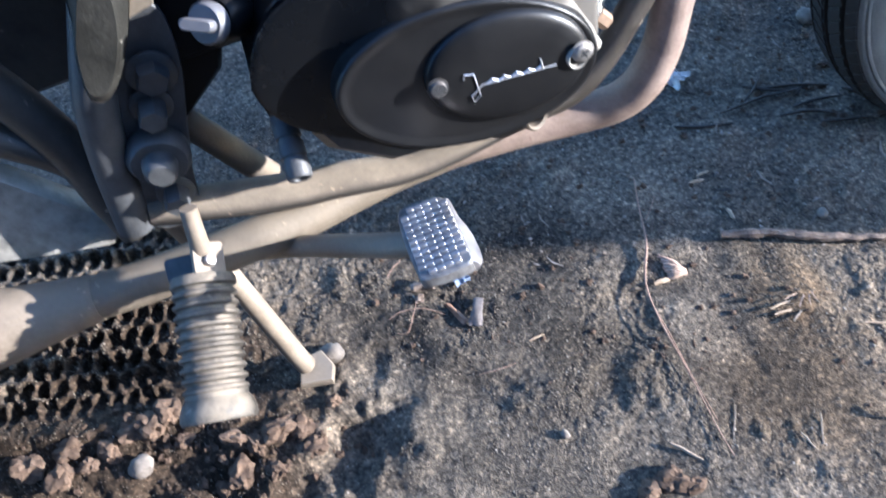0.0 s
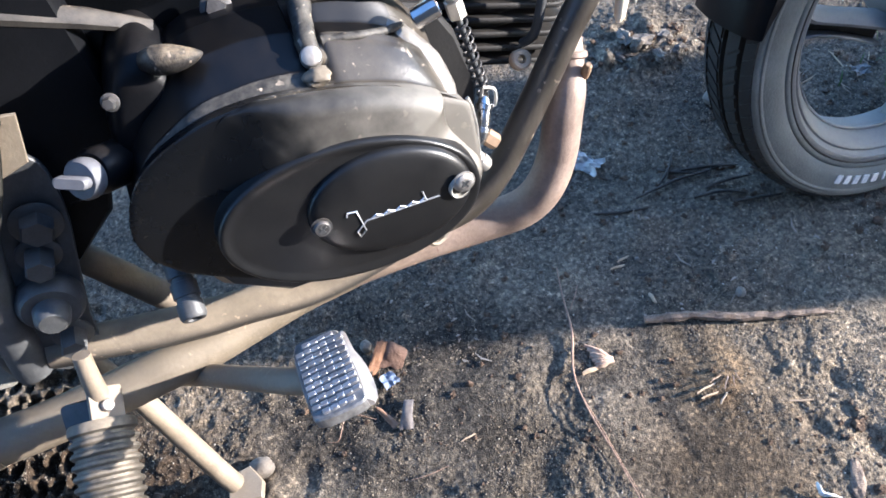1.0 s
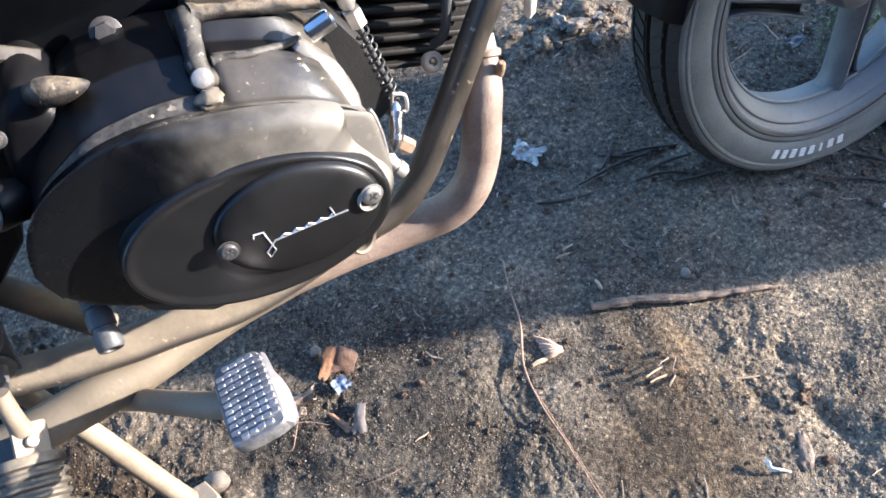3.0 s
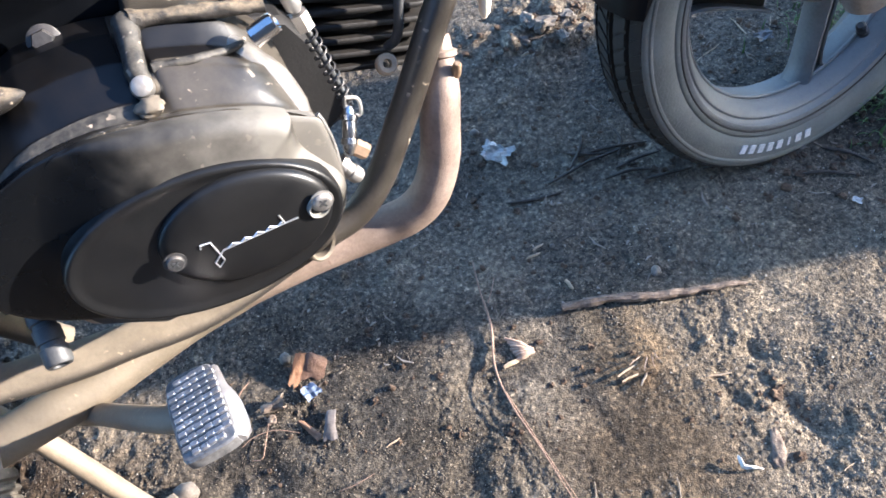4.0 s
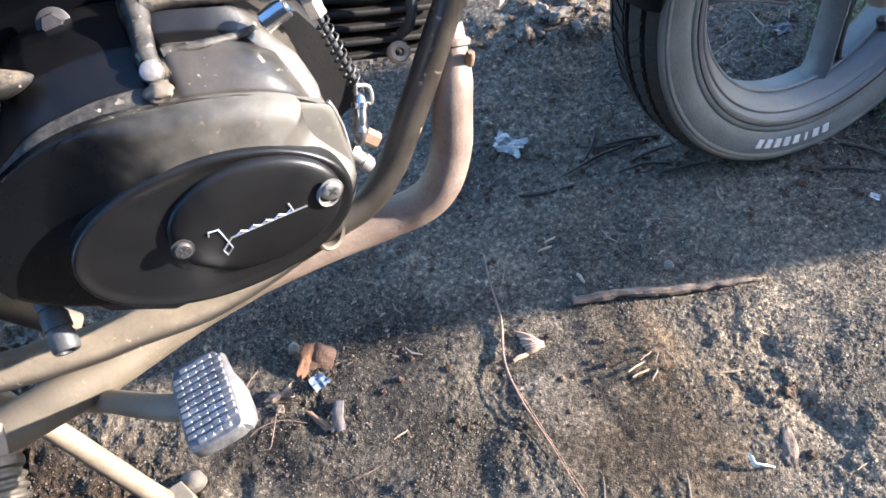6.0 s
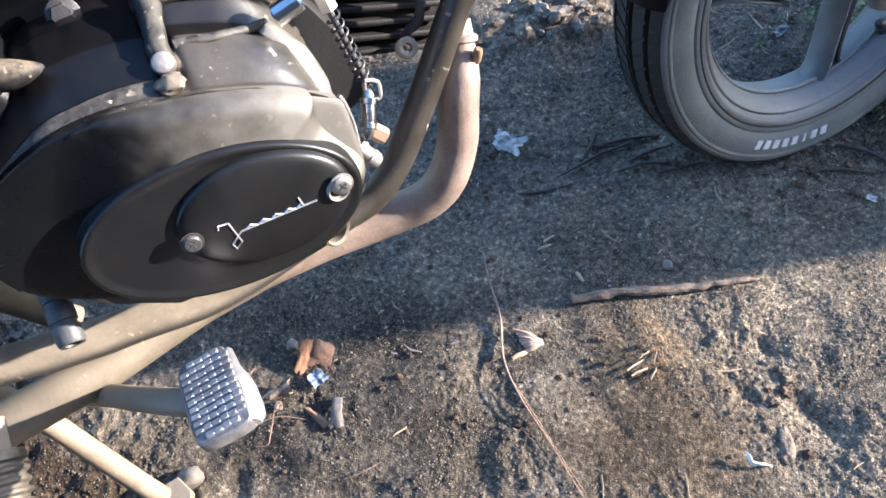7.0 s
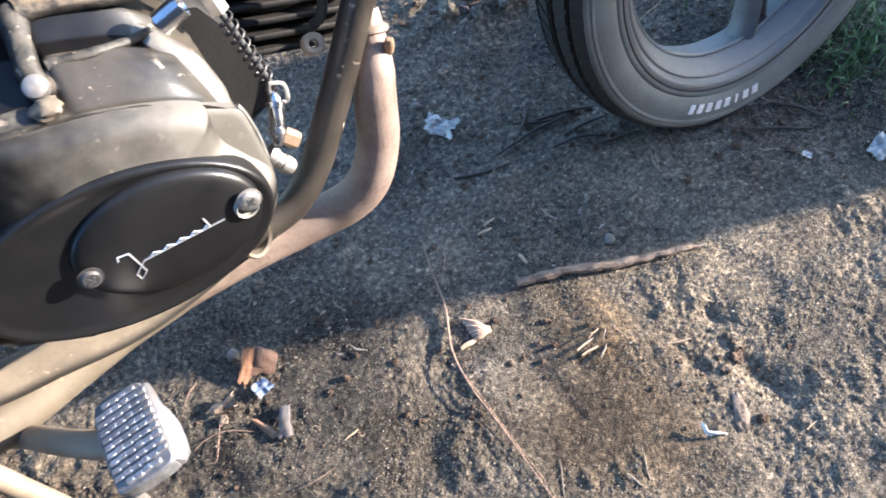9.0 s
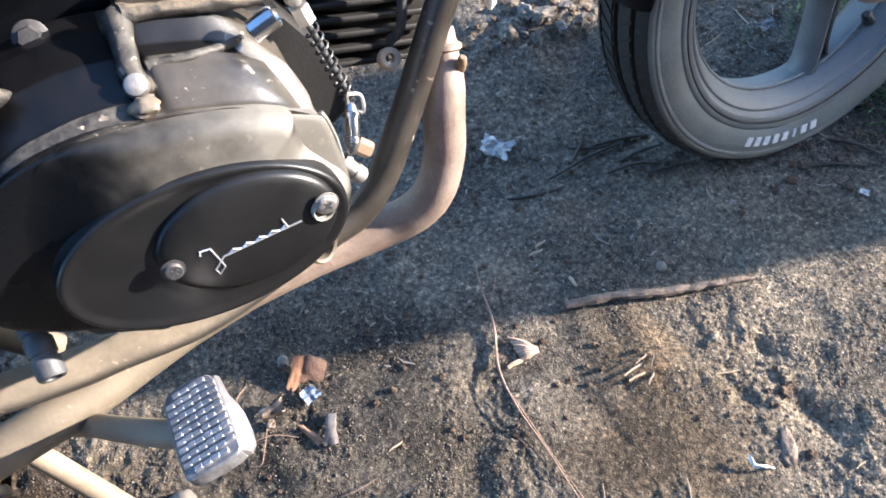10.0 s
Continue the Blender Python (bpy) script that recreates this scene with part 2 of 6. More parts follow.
def soil_material(name):
    m = bpy.data.materials.new(name)
    m.use_nodes = True
    n, k = m.node_tree.nodes, m.node_tree.links.new
    b = n["Principled BSDF"]
    tc = n.new("ShaderNodeTexCoord")

    def tex(kind, sc, detail=5.0):
        t = n.new("ShaderNodeTex" + kind)
        t.inputs["Scale"].default_value = sc
        if kind == "Noise":
            t.inputs["Detail"].default_value = detail
        k(tc.outputs["Object"], t.inputs["Vector"])
        return t

    def ramp(socket, *stops):
        r = n.new("ShaderNodeValToRGB")
        while len(r.color_ramp.elements) < len(stops):
            r.color_ramp.elements.new(0.5)
        for e, (at, c) in zip(r.color_ramp.elements, stops):
            e.position, e.color = at, (*c, 1.0)
        k(socket, r.inputs[0])
        return r.outputs[0]

    patches, mid, grain = tex("Noise", 6.0, 8.0), tex("Noise", 140.0, 6.0), tex("Voronoi", 300.0)
    fine = tex("Noise", 520.0, 4.0)
    sepc = n.new("ShaderNodeSeparateColor")
    k(grain.outputs["Color"], sepc.inputs[0])
    base = ramp(patches.outputs[0], (0.32, (0.079, 0.069, 0.056)), (0.50, (0.137, 0.117, 0.091)), (0.68, (0.203, 0.172, 0.131)))
    fines = ramp(mid.outputs[0], (0.3, (0.42, 0.42, 0.43)), (0.5, (0.95, 0.95, 0.94)), (0.7, (1.58, 1.54, 1.46)))
    grains = ramp(sepc.outputs[0], (0.0, (0.62, 0.62, 0.62)), (0.6, (0.94, 0.94, 0.94)), (0.9, (1.2, 1.18, 1.14)), (0.985, (1.8, 1.74, 1.62)))
    mul = n.new("ShaderNodeMix")
    mul.data_type, mul.blend_type = "RGBA", "MULTIPLY"
    mul.inputs[0].default_value = 1.0
    two = n.new("ShaderNodeMix")
    two.data_type, two.blend_type = "RGBA", "MULTIPLY"
    two.inputs[0].default_value = 1.0
    k(fines, two.inputs[6])
    k(grains, two.inputs[7])
    k(base, mul.inputs[6])
    k(two.outputs[2], mul.inputs[7])
    # uneven patches of moist and of trodden brown earth; some tints paint shade or sun
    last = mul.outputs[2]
    # dark tints by leaf, pedal and twig stand for shade, 1.2 ones for sunlight
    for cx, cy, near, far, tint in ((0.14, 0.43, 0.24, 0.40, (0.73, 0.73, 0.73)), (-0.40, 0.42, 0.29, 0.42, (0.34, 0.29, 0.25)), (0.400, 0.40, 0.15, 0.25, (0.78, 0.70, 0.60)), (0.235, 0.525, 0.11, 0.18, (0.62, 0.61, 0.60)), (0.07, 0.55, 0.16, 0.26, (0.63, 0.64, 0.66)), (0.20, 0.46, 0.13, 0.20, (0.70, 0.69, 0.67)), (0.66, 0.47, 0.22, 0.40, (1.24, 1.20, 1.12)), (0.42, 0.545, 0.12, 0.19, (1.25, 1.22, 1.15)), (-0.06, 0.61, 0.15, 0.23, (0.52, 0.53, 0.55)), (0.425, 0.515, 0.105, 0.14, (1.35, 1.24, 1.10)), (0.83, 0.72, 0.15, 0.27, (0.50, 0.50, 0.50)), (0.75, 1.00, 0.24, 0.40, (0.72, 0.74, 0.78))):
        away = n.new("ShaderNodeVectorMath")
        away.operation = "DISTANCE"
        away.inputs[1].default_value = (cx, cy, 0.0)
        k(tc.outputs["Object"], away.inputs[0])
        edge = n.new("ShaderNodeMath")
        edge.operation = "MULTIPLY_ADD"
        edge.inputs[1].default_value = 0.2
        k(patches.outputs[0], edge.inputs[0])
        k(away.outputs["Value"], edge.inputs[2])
        wet_and_shade = n.new("ShaderNodeMix")
        wet_and_shade.data_type, wet_and_shade.blend_type = "RGBA", "MULTIPLY"
        wet_and_shade.inputs[0].default_value = 1.0
        k(last, wet_and_shade.inputs[6])
        k(ramp(edge.outputs[0], (near, tint), (far, (1.0, 1.0, 1.0))), wet_and_shade.inputs[7])
        last = wet_and_shade.outputs[2]
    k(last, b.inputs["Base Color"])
    b.inputs["Roughness"].default_value = 0.92
    b.inputs["Specular IOR Level"].default_value = 0.12
    add = n.new("ShaderNodeMath")
    add.operation = "ADD"
    k(mid.outputs[0], add.inputs[0])
    k(fine.outputs[0], add.inputs[1])
    bp = n.new("ShaderNodeBump")
    bp.inputs["Strength"].default_value, bp.inputs["Distance"].default_value = 0.9, 0.003
    k(add.outputs[0], bp.inputs["Height"])
    k(bp.outputs[0], b.inputs["Normal"])
    return m


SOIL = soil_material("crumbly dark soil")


# ---------------------------------------------------------------- mesh tools
def finish(bm, name, mat, sharp=38.0):
    bmesh.ops.recalc_face_normals(bm, faces=bm.faces)
    for f in bm.faces:
        f.smooth = True
    for e in bm.edges:
        if len(e.link_faces) == 2 and e.calc_face_angle(0.0) > radians(sharp):
            e.smooth = False
    me = bpy.data.meshes.new(name)
    bm.to_mesh(me)
    bm.free()
    me.materials.append(mat)
    return me


def part(name, bm, mat, parent=None, label="", sharp=38.0):
    ob = new(name, finish(bm, name, mat, sharp))
    ob.parent = parent
    if label:
        ob["label"] = label
    return ob


def thing(name, bm, mat, label, category, group="", kind="", sharp=38.0):
    return tagged(part(name, bm, mat, None, sharp=sharp), label, category, group, kind)


def smooth_line(points, steps=8, closed=False):
    """A Catmull-Rom line through the points."""
    p = [Vector(q) for q in points]
    n = len(p)
    out = []
    for i in range(n if closed else n - 1):
        a, b, c, d = (p[(i + j) % n] if closed else p[min(max(i + j, 0), n - 1)] for j in (-1, 0, 1, 2))
        for s in range(steps):
            t = s / steps
            out.append(0.5 * ((2 * b) + (c - a) * t + (2 * a - 5 * b + 4 * c - d) * t * t + (3 * b - a - 3 * c + d) * t ** 3))
    if not closed:
        out.append(p[-1])
    return out


def loft(bm, rings, cap=True):
    rows = [[bm.verts.new(v) for v in ring] for ring in rings]
    n = len(rows[0])
    for a, b in zip(rows, rows[1:]):
        for i in range(n):
            bm.faces.new((a[i], a[(i + 1) % n], b[(i + 1) % n], b[i]))
    if cap:
        bm.faces.new(rows[0])
        bm.faces.new(rows[-1])
    return bm


def tube(bm, line, radius, sides=14, cap=True, squash=1.0):
    """A round bar along a line; radius may be a list."""
    line = [Vector(p) for p in line]
    radii = list(radius) if isinstance(radius, (list, tuple)) else [radius] * len(line)
    if len(radii) != len(line):
        radii = list(float(v) for v in np.interp(np.linspace(0, 1, len(line)), np.linspace(0, 1, len(radii)), radii))
    tangent = (line[1] - line[0]).normalized()
    side = tangent.orthogonal().normalized()
    rings = []
    for i, p in enumerate(line):
        t = (line[min(i + 1, len(line) - 1)] - line[max(i - 1, 0)]).normalized()
        side = (side - t * side.dot(t)).normalized()
        other = t.cross(side)
        rings.append([p + radii[i] * (math.cos(a) * side + squash * math.sin(a) * other) for a in (2 * math.pi * j / sides for j in range(sides))])
    return loft(bm, rings, cap)


def axis_frame(at, axis):
    return Matrix.Translation(at) @ Vector(axis).to_track_quat("Z", "Y").to_matrix().to_4x4()


def lathe(bm, profile, at, axis, sides=24, cap=True):
    """A turned shape: (radius, height) pairs along the axis from the point at."""
    m = axis_frame(at, axis)
    return loft(bm, [[m @ Vector((r * math.cos(a), r * math.sin(a), h)) for a in (2 * math.pi * j / sides for j in range(sides))] for r, h in profile], cap)


def slab(bm, outline, at, axis, up, thick, bevel=0.001):
    """A plate: outline in its own plane (u, v), thickness along the axis, with softened edges."""
    z = Vector(axis).normalized()
    y = (Vector(up) - z * Vector(up).dot(z)).normalized()
    x = y.cross(z)
    c = Vector((sum(u for u, _ in outline) / len(outline), sum(v for _, v in outline) / len(outline)))
    rings = []
    for inset, h in ((bevel, 0.0), (0.0, bevel), (0.0, thick - bevel), (bevel, thick)):
        ring = []
        for u, v in outline:
            d = Vector((u, v)) - c
            d *= 1 - inset / max(d.length, 1e-6)
            ring.append(Vector(at) + x * (c.x + d.x) + y * (c.y + d.y) + z * h)
        rings.append(ring)
    return loft(bm, rings)


def rounded(w, h, r, steps=4):
    out = []
    for cx, cy, a0 in ((w / 2 - r, h / 2 - r, 0), (-w / 2 + r, h / 2 - r, 90), (-w / 2 + r, -h / 2 + r, 180), (w / 2 - r, -h / 2 + r, 270)):
        for s in range(steps + 1):
            a = radians(a0 + 90 * s / steps)
            out.append((cx + r * math.cos(a), cy + r * math.sin(a)))
    return out


def hexagon(r, turn=0.0):
    return [(r * math.cos(radians(60 * i + turn)), r * math.sin(radians(60 * i + turn))) for i in range(6)]


def bolt(name, at, axis, r, h, mat, parent, washer=True, label="", hexed=True):
    bm = bmesh.new()
    a = Vector(axis).normalized()
    if washer:
        lathe(bm, [(r * 1.35, 0), (r * 1.45, r * 0.08), (r * 1.45, r * 0.2), (r * 1.3, r * 0.3)], at, a)
    if hexed:
        lathe(bm, [(r, r * 0.2), (r, h * 0.85), (r * 0.86, h), (r * 0.4, h)], at, a, sides=6)
    else:
        lathe(bm, [(r, r * 0.1), (r, h * 0.55), (r * 0.85, h * 0.85), (r * 0.5, h), (r * 0.1, h)], at, a)
    return part(name, bm, mat, parent, label)


def lump(bm, m, size, seed, rough=0.25, cuts=2, squash=(1, 1, 0.7)):
    made = bmesh.ops.create_icosphere(bm, subdivisions=cuts, radius=1.0)["verts"]
    for v in made:
        d = 1 + rough * (noise.noise(v.co * 1.3 + Vector((seed * 7.1, 0, 0))) + 0.6 * noise.noise(v.co * 3.1 + Vector((0, seed * 3.3, 0))))
        v.co = m @ Vector((v.co.x * d * size * squash[0], v.co.y * d * size * squash[1], v.co.z * d * size * squash[2]))


# ---------------------------------------------------------------- ground
def hash_grid(ix, iy, seed):
    v = np.sin(ix * 127.1 + iy * 311.7 + seed * 74.7) * 43758.5453
    return v - np.floor(v)


def value_noise(x, y, cell, seed):
    x, y = x / cell, y / cell
    ix, iy = np.floor(x), np.floor(y)
    fx, fy = x - ix, y - iy
    fx, fy = fx * fx * (3 - 2 * fx), fy * fy * (3 - 2 * fy)
    a, b = hash_grid(ix, iy, seed), hash_grid(ix + 1, iy, seed)
    c, d = hash_grid(ix, iy + 1, seed), hash_grid(ix + 1, iy + 1, seed)
    return (a * (1 - fx) + b * fx) * (1 - fy) + (c * (1 - fx) + d * fx) * fy - 0.5


def bell(x, y, cx, cy, rx, ry=None, turn=0.0):
    ry = ry or rx
    c, s = math.cos(radians(turn)), math.sin(radians(turn))
    u, v = (x - cx) * c + (y - cy) * s, -(x - cx) * s + (y - cy) * c
    return np.exp(-((u / rx) ** 2 + (v / ry) ** 2))


def ground_height(x, y):
    """Trodden, crumbly earth with a tyre track pressed into it."""
    near = np.exp(-(((x - 0.2) / 2.5) ** 2 + ((y - 0.7) / 2.5) ** 2))
    z = 0.009 * value_noise(x, y, 0.17, 1) + 0.0055 * value_noise(x, y, 0.055, 2) + 0.0036 * value_noise(x, y, 0.030, 6)
    crumbly = np.clip(1.5 * value_noise(x, y, 0.11, 9) + 1.2 * value_noise(x, y, 0.045, 10) + 0.45, 0.12, 1.0)
    lumps = np.clip(value_noise(x, y, 0.021, 3) + 0.7 * value_noise(x, y, 0.011, 4), -0.04, 1.0)
    crumbly = crumbly * (1 - 0.8 * bell(x, y, 0.395, 0.432, 0.105, 0.072, -20)) * (1 - 0.7 * bell(x, y, 0.19, 0.475, 0.03, 0.06, -15))
    z = z + crumbly * (0.0066 * lumps + 0.0034 * np.clip(value_noise(x, y, 0.0078, 7) + 0.05, 0, 1) + 0.0022 * value_noise(x, y, 0.0051, 5) + 0.0014 * value_noise(x, y, 0.0031, 24))
    # trodden hollows, heel marks and a loose heap
    z = z - 0.006 * bell(x, y, 0.35, 0.42, 0.06, 0.06, 20) - 0.013 * bell(x, y, 0.572, 0.393, 0.017, 0.042, 23) - 0.007 * bell(x, y, 0.508, 0.434, 0.010, 0.028, 37)
    z = z - 0.008 * bell(x, y, 0.553, 0.482, 0.010, 0.016, 20) - 0.0025 * bell(x, y, 0.346, 0.463, 0.013) - 0.002 * bell(x, y, 0.358, 0.425, 0.007, 0.022, 25) + 0.006 * bell(x, y, 0.43, 0.50, 0.05, 0.04)
    z = z + 0.030 * bell(x, y, 0.47, 1.06, 0.09, 0.06) * (0.7 + value_noise(x, y, 0.02, 8))
    z = z - 0.009 * bell(x, y, 0.10, 0.62, 0.10, 0.05, -8) - 0.003 * bell(x, y, 0.190, 0.45, 0.034, 0.060, -15) - 0.012 * bell(x, y, 0.225, 0.540, 0.034, 0.036)
    z = z - 0.010 * bell(x, y, -0.10, 0.42, 0.035, 0.03) - 0.006 * bell(x, y, 0.02, 0.44, 0.03, 0.05, 30)
    torn = bell(x, y, -0.32, 0.385, 0.26, 0.055) + 0.7 * bell(x, y, -0.13, 0.44, 0.07, 0.10)
    z = z + torn * (0.030 * value_noise(x, y, 0.05, 21) + 0.020 * value_noise(x, y, 0.022, 22) + 0.008 * value_noise(x, y, 0.010, 23)) - 0.022 * bell(x, y, -0.141, 0.372, 0.035, 0.028) - 0.010 * bell(x, y, -0.34, 0.365, 0.12, 0.03)
    # honeycomb track, running along the machine behind its foot rest
    edge = lambda d: 1 / (1 + np.exp(np.clip(d, -40, 40)))
    inside = edge((x + 0.385 + 0.03 * value_noise(x, y, 0.03, 12)) / 0.010) * edge((0.478 - y) / 0.006) * edge((y - 0.78) / 0.012)
    v = (y - 0.47) / 0.030 + 0.34 * value_noise(x, y, 0.045, 16)
    row = np.floor(v)
    u = x / 0.0225 + 0.5 * (row % 2) + 0.6 * value_noise(x, y, 0.05, 17)
    du, dv = np.abs(u - np.round(u)) * 2, np.abs(v - row - 0.5) * 2
    hole = edge((np.maximum(du, dv) + 0.35 * np.minimum(du, dv) + 0.5 * value_noise(x, y, 0.008, 14) - 0.86) / 0.07)
    z = z * (1 - 0.4 * inside) + inside * (-0.020 * hole * (1 + 0.9 * value_noise(x, y, 0.04, 18)) + 0.003 + 0.007 * value_noise(x, y, 0.018, 19))
    z = z + 0.014 * bell(x, y, -0.45, 0.452, 0.20, 0.016, 0) * (1 + 1.5 * value_noise(x, y, 0.02, 15))
    return z * near


def graded(lo, hi, step, far):
    core = list(np.arange(lo, hi + step / 2, step))
    left, right, d = [], [], step
    while (right[-1] if right else hi) < far:
        d *= 1.22
        right.append((right[-1] if right else core[-1]) + d)
        left.append((left[-1] if left else core[0]) - d)
    return np.array(left[::-1] + core + right)


def build_ground():
    xs, ys = graded(-0.70, 1.00, 0.0018, 300.0), graded(0.24, 1.30, 0.0018, 300.0)
    gx, gy = np.meshgrid(xs, ys)
    gz = ground_height(gx, gy)
    verts = np.stack([gx.ravel(), gy.ravel(), gz.ravel()], 1)
    nx, ny = len(xs), len(ys)
    i = (np.arange(ny - 1)[:, None] * nx + np.arange(nx - 1)[None, :]).ravel()
    faces = np.stack([i, i + 1, i + nx + 1, i + nx], 1)
    me = bpy.data.meshes.new("ground")
    me.vertices.add(len(verts))
    me.vertices.foreach_set("co", verts.ravel())
    me.loops.add(faces.size)
    me.loops.foreach_set("vertex_index", faces.ravel())
    me.polygons.add(len(faces))
    me.polygons.foreach_set("loop_start", np.arange(0, faces.size, 4))
    me.polygons.foreach_set("use_smooth", np.ones(len(faces), bool))
    me.update(calc_edges=True)
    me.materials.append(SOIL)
    return tagged(new("ground", me), "crumbly dark trodden earth, partly sunlit", "ground", kind="structure")


build_ground()


def height(x, y):
    return float(ground_height(np.array([x]), np.array([y]))[0])


def grains():
    """Small crumbs of earth and grit over the nearer ground."""
    rng = np.random.RandomState(4)
    n = 330000
    x, y = rng.uniform(-0.62, 0.98, n), 0.25 + 1.1 * rng.uniform(size=n) ** 1.15
    loose = 0.30 + 1.2 * value_noise(x, y, 0.11, 9) + 1.2 * value_noise(x, y, 0.045, 10) + 1.4 * value_noise(x, y, 0.012, 11) + 0.55 * bell(x, y, 0.66, 0.50, 0.24, 0.12) + 0.35 * bell(x, y, 0.43, 0.535, 0.10, 0.05)
    keep = rng.uniform(size=n) * (1 + 5 * bell(x, y, 0.395, 0.432, 0.105, 0.072, -20)) < 0.16 + np.clip(loose, 0, 0.9)
    keep &= rng.uniform(size=n) < 1 - 0.8 * np.clip(bell(x, y, -0.38, 0.42, 0.25, 0.12) * 2, 0, 1) - 0.35 * bell(x, y, 0.06, 0.53, 0.15, 0.10) - 0.4 * bell(x, y, 0.21, 0.49, 0.06, 0.09)
    x, y = x[keep], y[keep]
    n = len(x)
    z = ground_height(x, y)
    r = (0.0006 + 0.0013 * rng.uniform(size=n) ** 3.0) * (1 + 0.18 * bell(x, y, 0.62, 0.50, 0.30, 0.12))
    octa = np.array([(1, 0, -0.3), (0, 1, -0.3), (-1, 0, -0.3), (0, -1, -0.3), (0.1, 0.1, 0.62)])
    tri = np.array([(0, 1, 4), (1, 2, 4), (2, 3, 4), (3, 0, 4)])
    a = rng.uniform(0, 6.28, n)
    ca, sa = np.cos(a), np.sin(a)
    jit = rng.uniform(0.6, 1.3, (n, 5, 3))
    v = octa[None] * jit * r[:, None, None]
    vx = v[:, :, 0] * ca[:, None] - v[:, :, 1] * sa[:, None] + x[:, None]
    vy = v[:, :, 0] * sa[:, None] + v[:, :, 1] * ca[:, None] + y[:, None]
    vz = v[:, :, 2] + z[:, None] + 0.25 * r[:, None]
    co = np.stack([vx, vy, vz], -1).reshape(-1, 3)
    faces = (tri[None] + 5 * np.arange(n)[:, None, None]).reshape(-1, 3)
    me = bpy.data.meshes.new("grit")
    me.vertices.add(len(co))
    me.vertices.foreach_set("co", co.ravel())
    me.loops.add(faces.size)
    me.loops.foreach_set("vertex_index", faces.ravel())
    me.polygons.add(len(faces))
    me.polygons.foreach_set("loop_start", np.arange(0, faces.size, 3))
    me.polygons.foreach_set("use_smooth", np.ones(len(faces), bool))
    me.update(calc_edges=True)
    m = bpy.data.materials.new("grit")
    m.use_nodes = True
    nn, k = m.node_tree.nodes, m.node_tree.links.new
    g = nn.new("ShaderNodeNewGeometry")
    ramp = nn.new("ShaderNodeValToRGB")
    stops = [(0.0, (0.088, 0.072, 0.052)), (0.35, (0.138, 0.113, 0.080)), (0.78, (0.190, 0.156, 0.111)), (0.97, (0.245, 0.203, 0.145)), (0.996, (0.40, 0.36, 0.29))]
    while len(ramp.color_ramp.elements) < len(stops):
        ramp.color_ramp.elements.new(0.5)
    for e, (at, c) in zip(ramp.color_ramp.elements, stops):
        e.position, e.color = at, (*c, 1)
    k(g.outputs["Random Per Island"], ramp.inputs[0])
    # sunlight put into the grit colour: paler out in the open
    dry = nn.new("ShaderNodeVectorMath")
    dry.operation = "DISTANCE"
    dry.inputs[1].default_value = (0.68, 0.48, 0.0)
    k(nn.new("ShaderNodeTexCoord").outputs["Object"], dry.inputs[0])
    gain = nn.new("ShaderNodeMapRange")
    for i, v in enumerate((0.12, 0.42, 1.15, 1.0)):
        gain.inputs[i + 1].default_value = v
    k(dry.outputs["Value"], gain.inputs[0])
    pale = nn.new("ShaderNodeVectorMath")
    pale.operation = "SCALE"
    k(ramp.outputs[0], pale.inputs[0])
    k(gain.outputs[0], pale.inputs["Scale"])
    k(pale.outputs[0], nn["Principled BSDF"].inputs["Base Color"])
    nn["Principled BSDF"].inputs["Roughness"].default_value = 0.95
    nn["Principled BSDF"].inputs["Specular IOR Level"].default_value = 0.12
    me.materials.append(m)
    tagged(new("grit", me), "loose brown crumbs of earth and grit", "grit", kind="stuff")


grains()

# added unseen walls: one behind the viewer, a low one shades the machine
# invented block; its height and edges set where the shade falls
bm = bmesh.new()
bmesh.ops.create_cube(bm, size=1.0, matrix=Matrix.Translation((2.65, 0.5815, 0.455)) @ Matrix.Diagonal((0.3, 0.417, 0.91, 1)))
thing("wall_east", bm, WALL_RENDER, "unseen grey wall end added to cast shade along the machine", "wall", kind="structure")

# added behind the viewer to block sky light and darken reflections
bm = bmesh.new()
bmesh.ops.create_cube(bm, size=1.0, matrix=Matrix.Translation((-1.0, -2.6, 2.3)) @ Matrix.Diagonal((16.0, 0.3, 4.6, 1)))
thing("wall_south", bm, WALL_DARK, "unseen dark wall added to block sky and darken reflections", "wall", kind="structure")

# ---------------------------------------------------------------- motorcycle
LEANS = 17.0
bike = new("motorcycle")
bike.matrix_world = Matrix.Translation((0.0235, 0.598, -0.0123)) @ pose(0, 0, 0, 0, 0, 13.5) @ pose(0, 0, 0, -LEANS, 0, 0)
tagged(bike, "dusty black motorcycle leaning on its stand on bare earth", "motorcycle")


# --- engine
BODY = [(-0.121, 0.488), (-0.113, 0.520), (-0.088, 0.546), (-0.045, 0.560), (0.0, 0.560), (0.055, 0.546), (0.090, 0.531), (0.112, 0.5140), (0.124, 0.5055), (0.1335, 0.4985),
        (0.1354, 0.488), (0.1350, 0.472), (0.1325, 0.440), (0.119, 0.412), (0.085, 0.393), (0.03, 0.388), (-0.022, 0.397), (-0.062, 0.424), (-0.104, 0.456)]


def body_ring(y, inset=0.0, lift=0.0, steps=5):
    line = smooth_line([(x, 0, z) for x, z in BODY], steps, True)
    c = Vector((0.015, 0, 0.475))
    ring = []
    for p in line:
        d = p - c
        q = c + d * (1 - inset / d.length)
        q.z += lift * min(max((p.z - 0.47) / 0.05, 0), 1)
        ring.append(Vector((q.x, y, q.z)))
    return ring


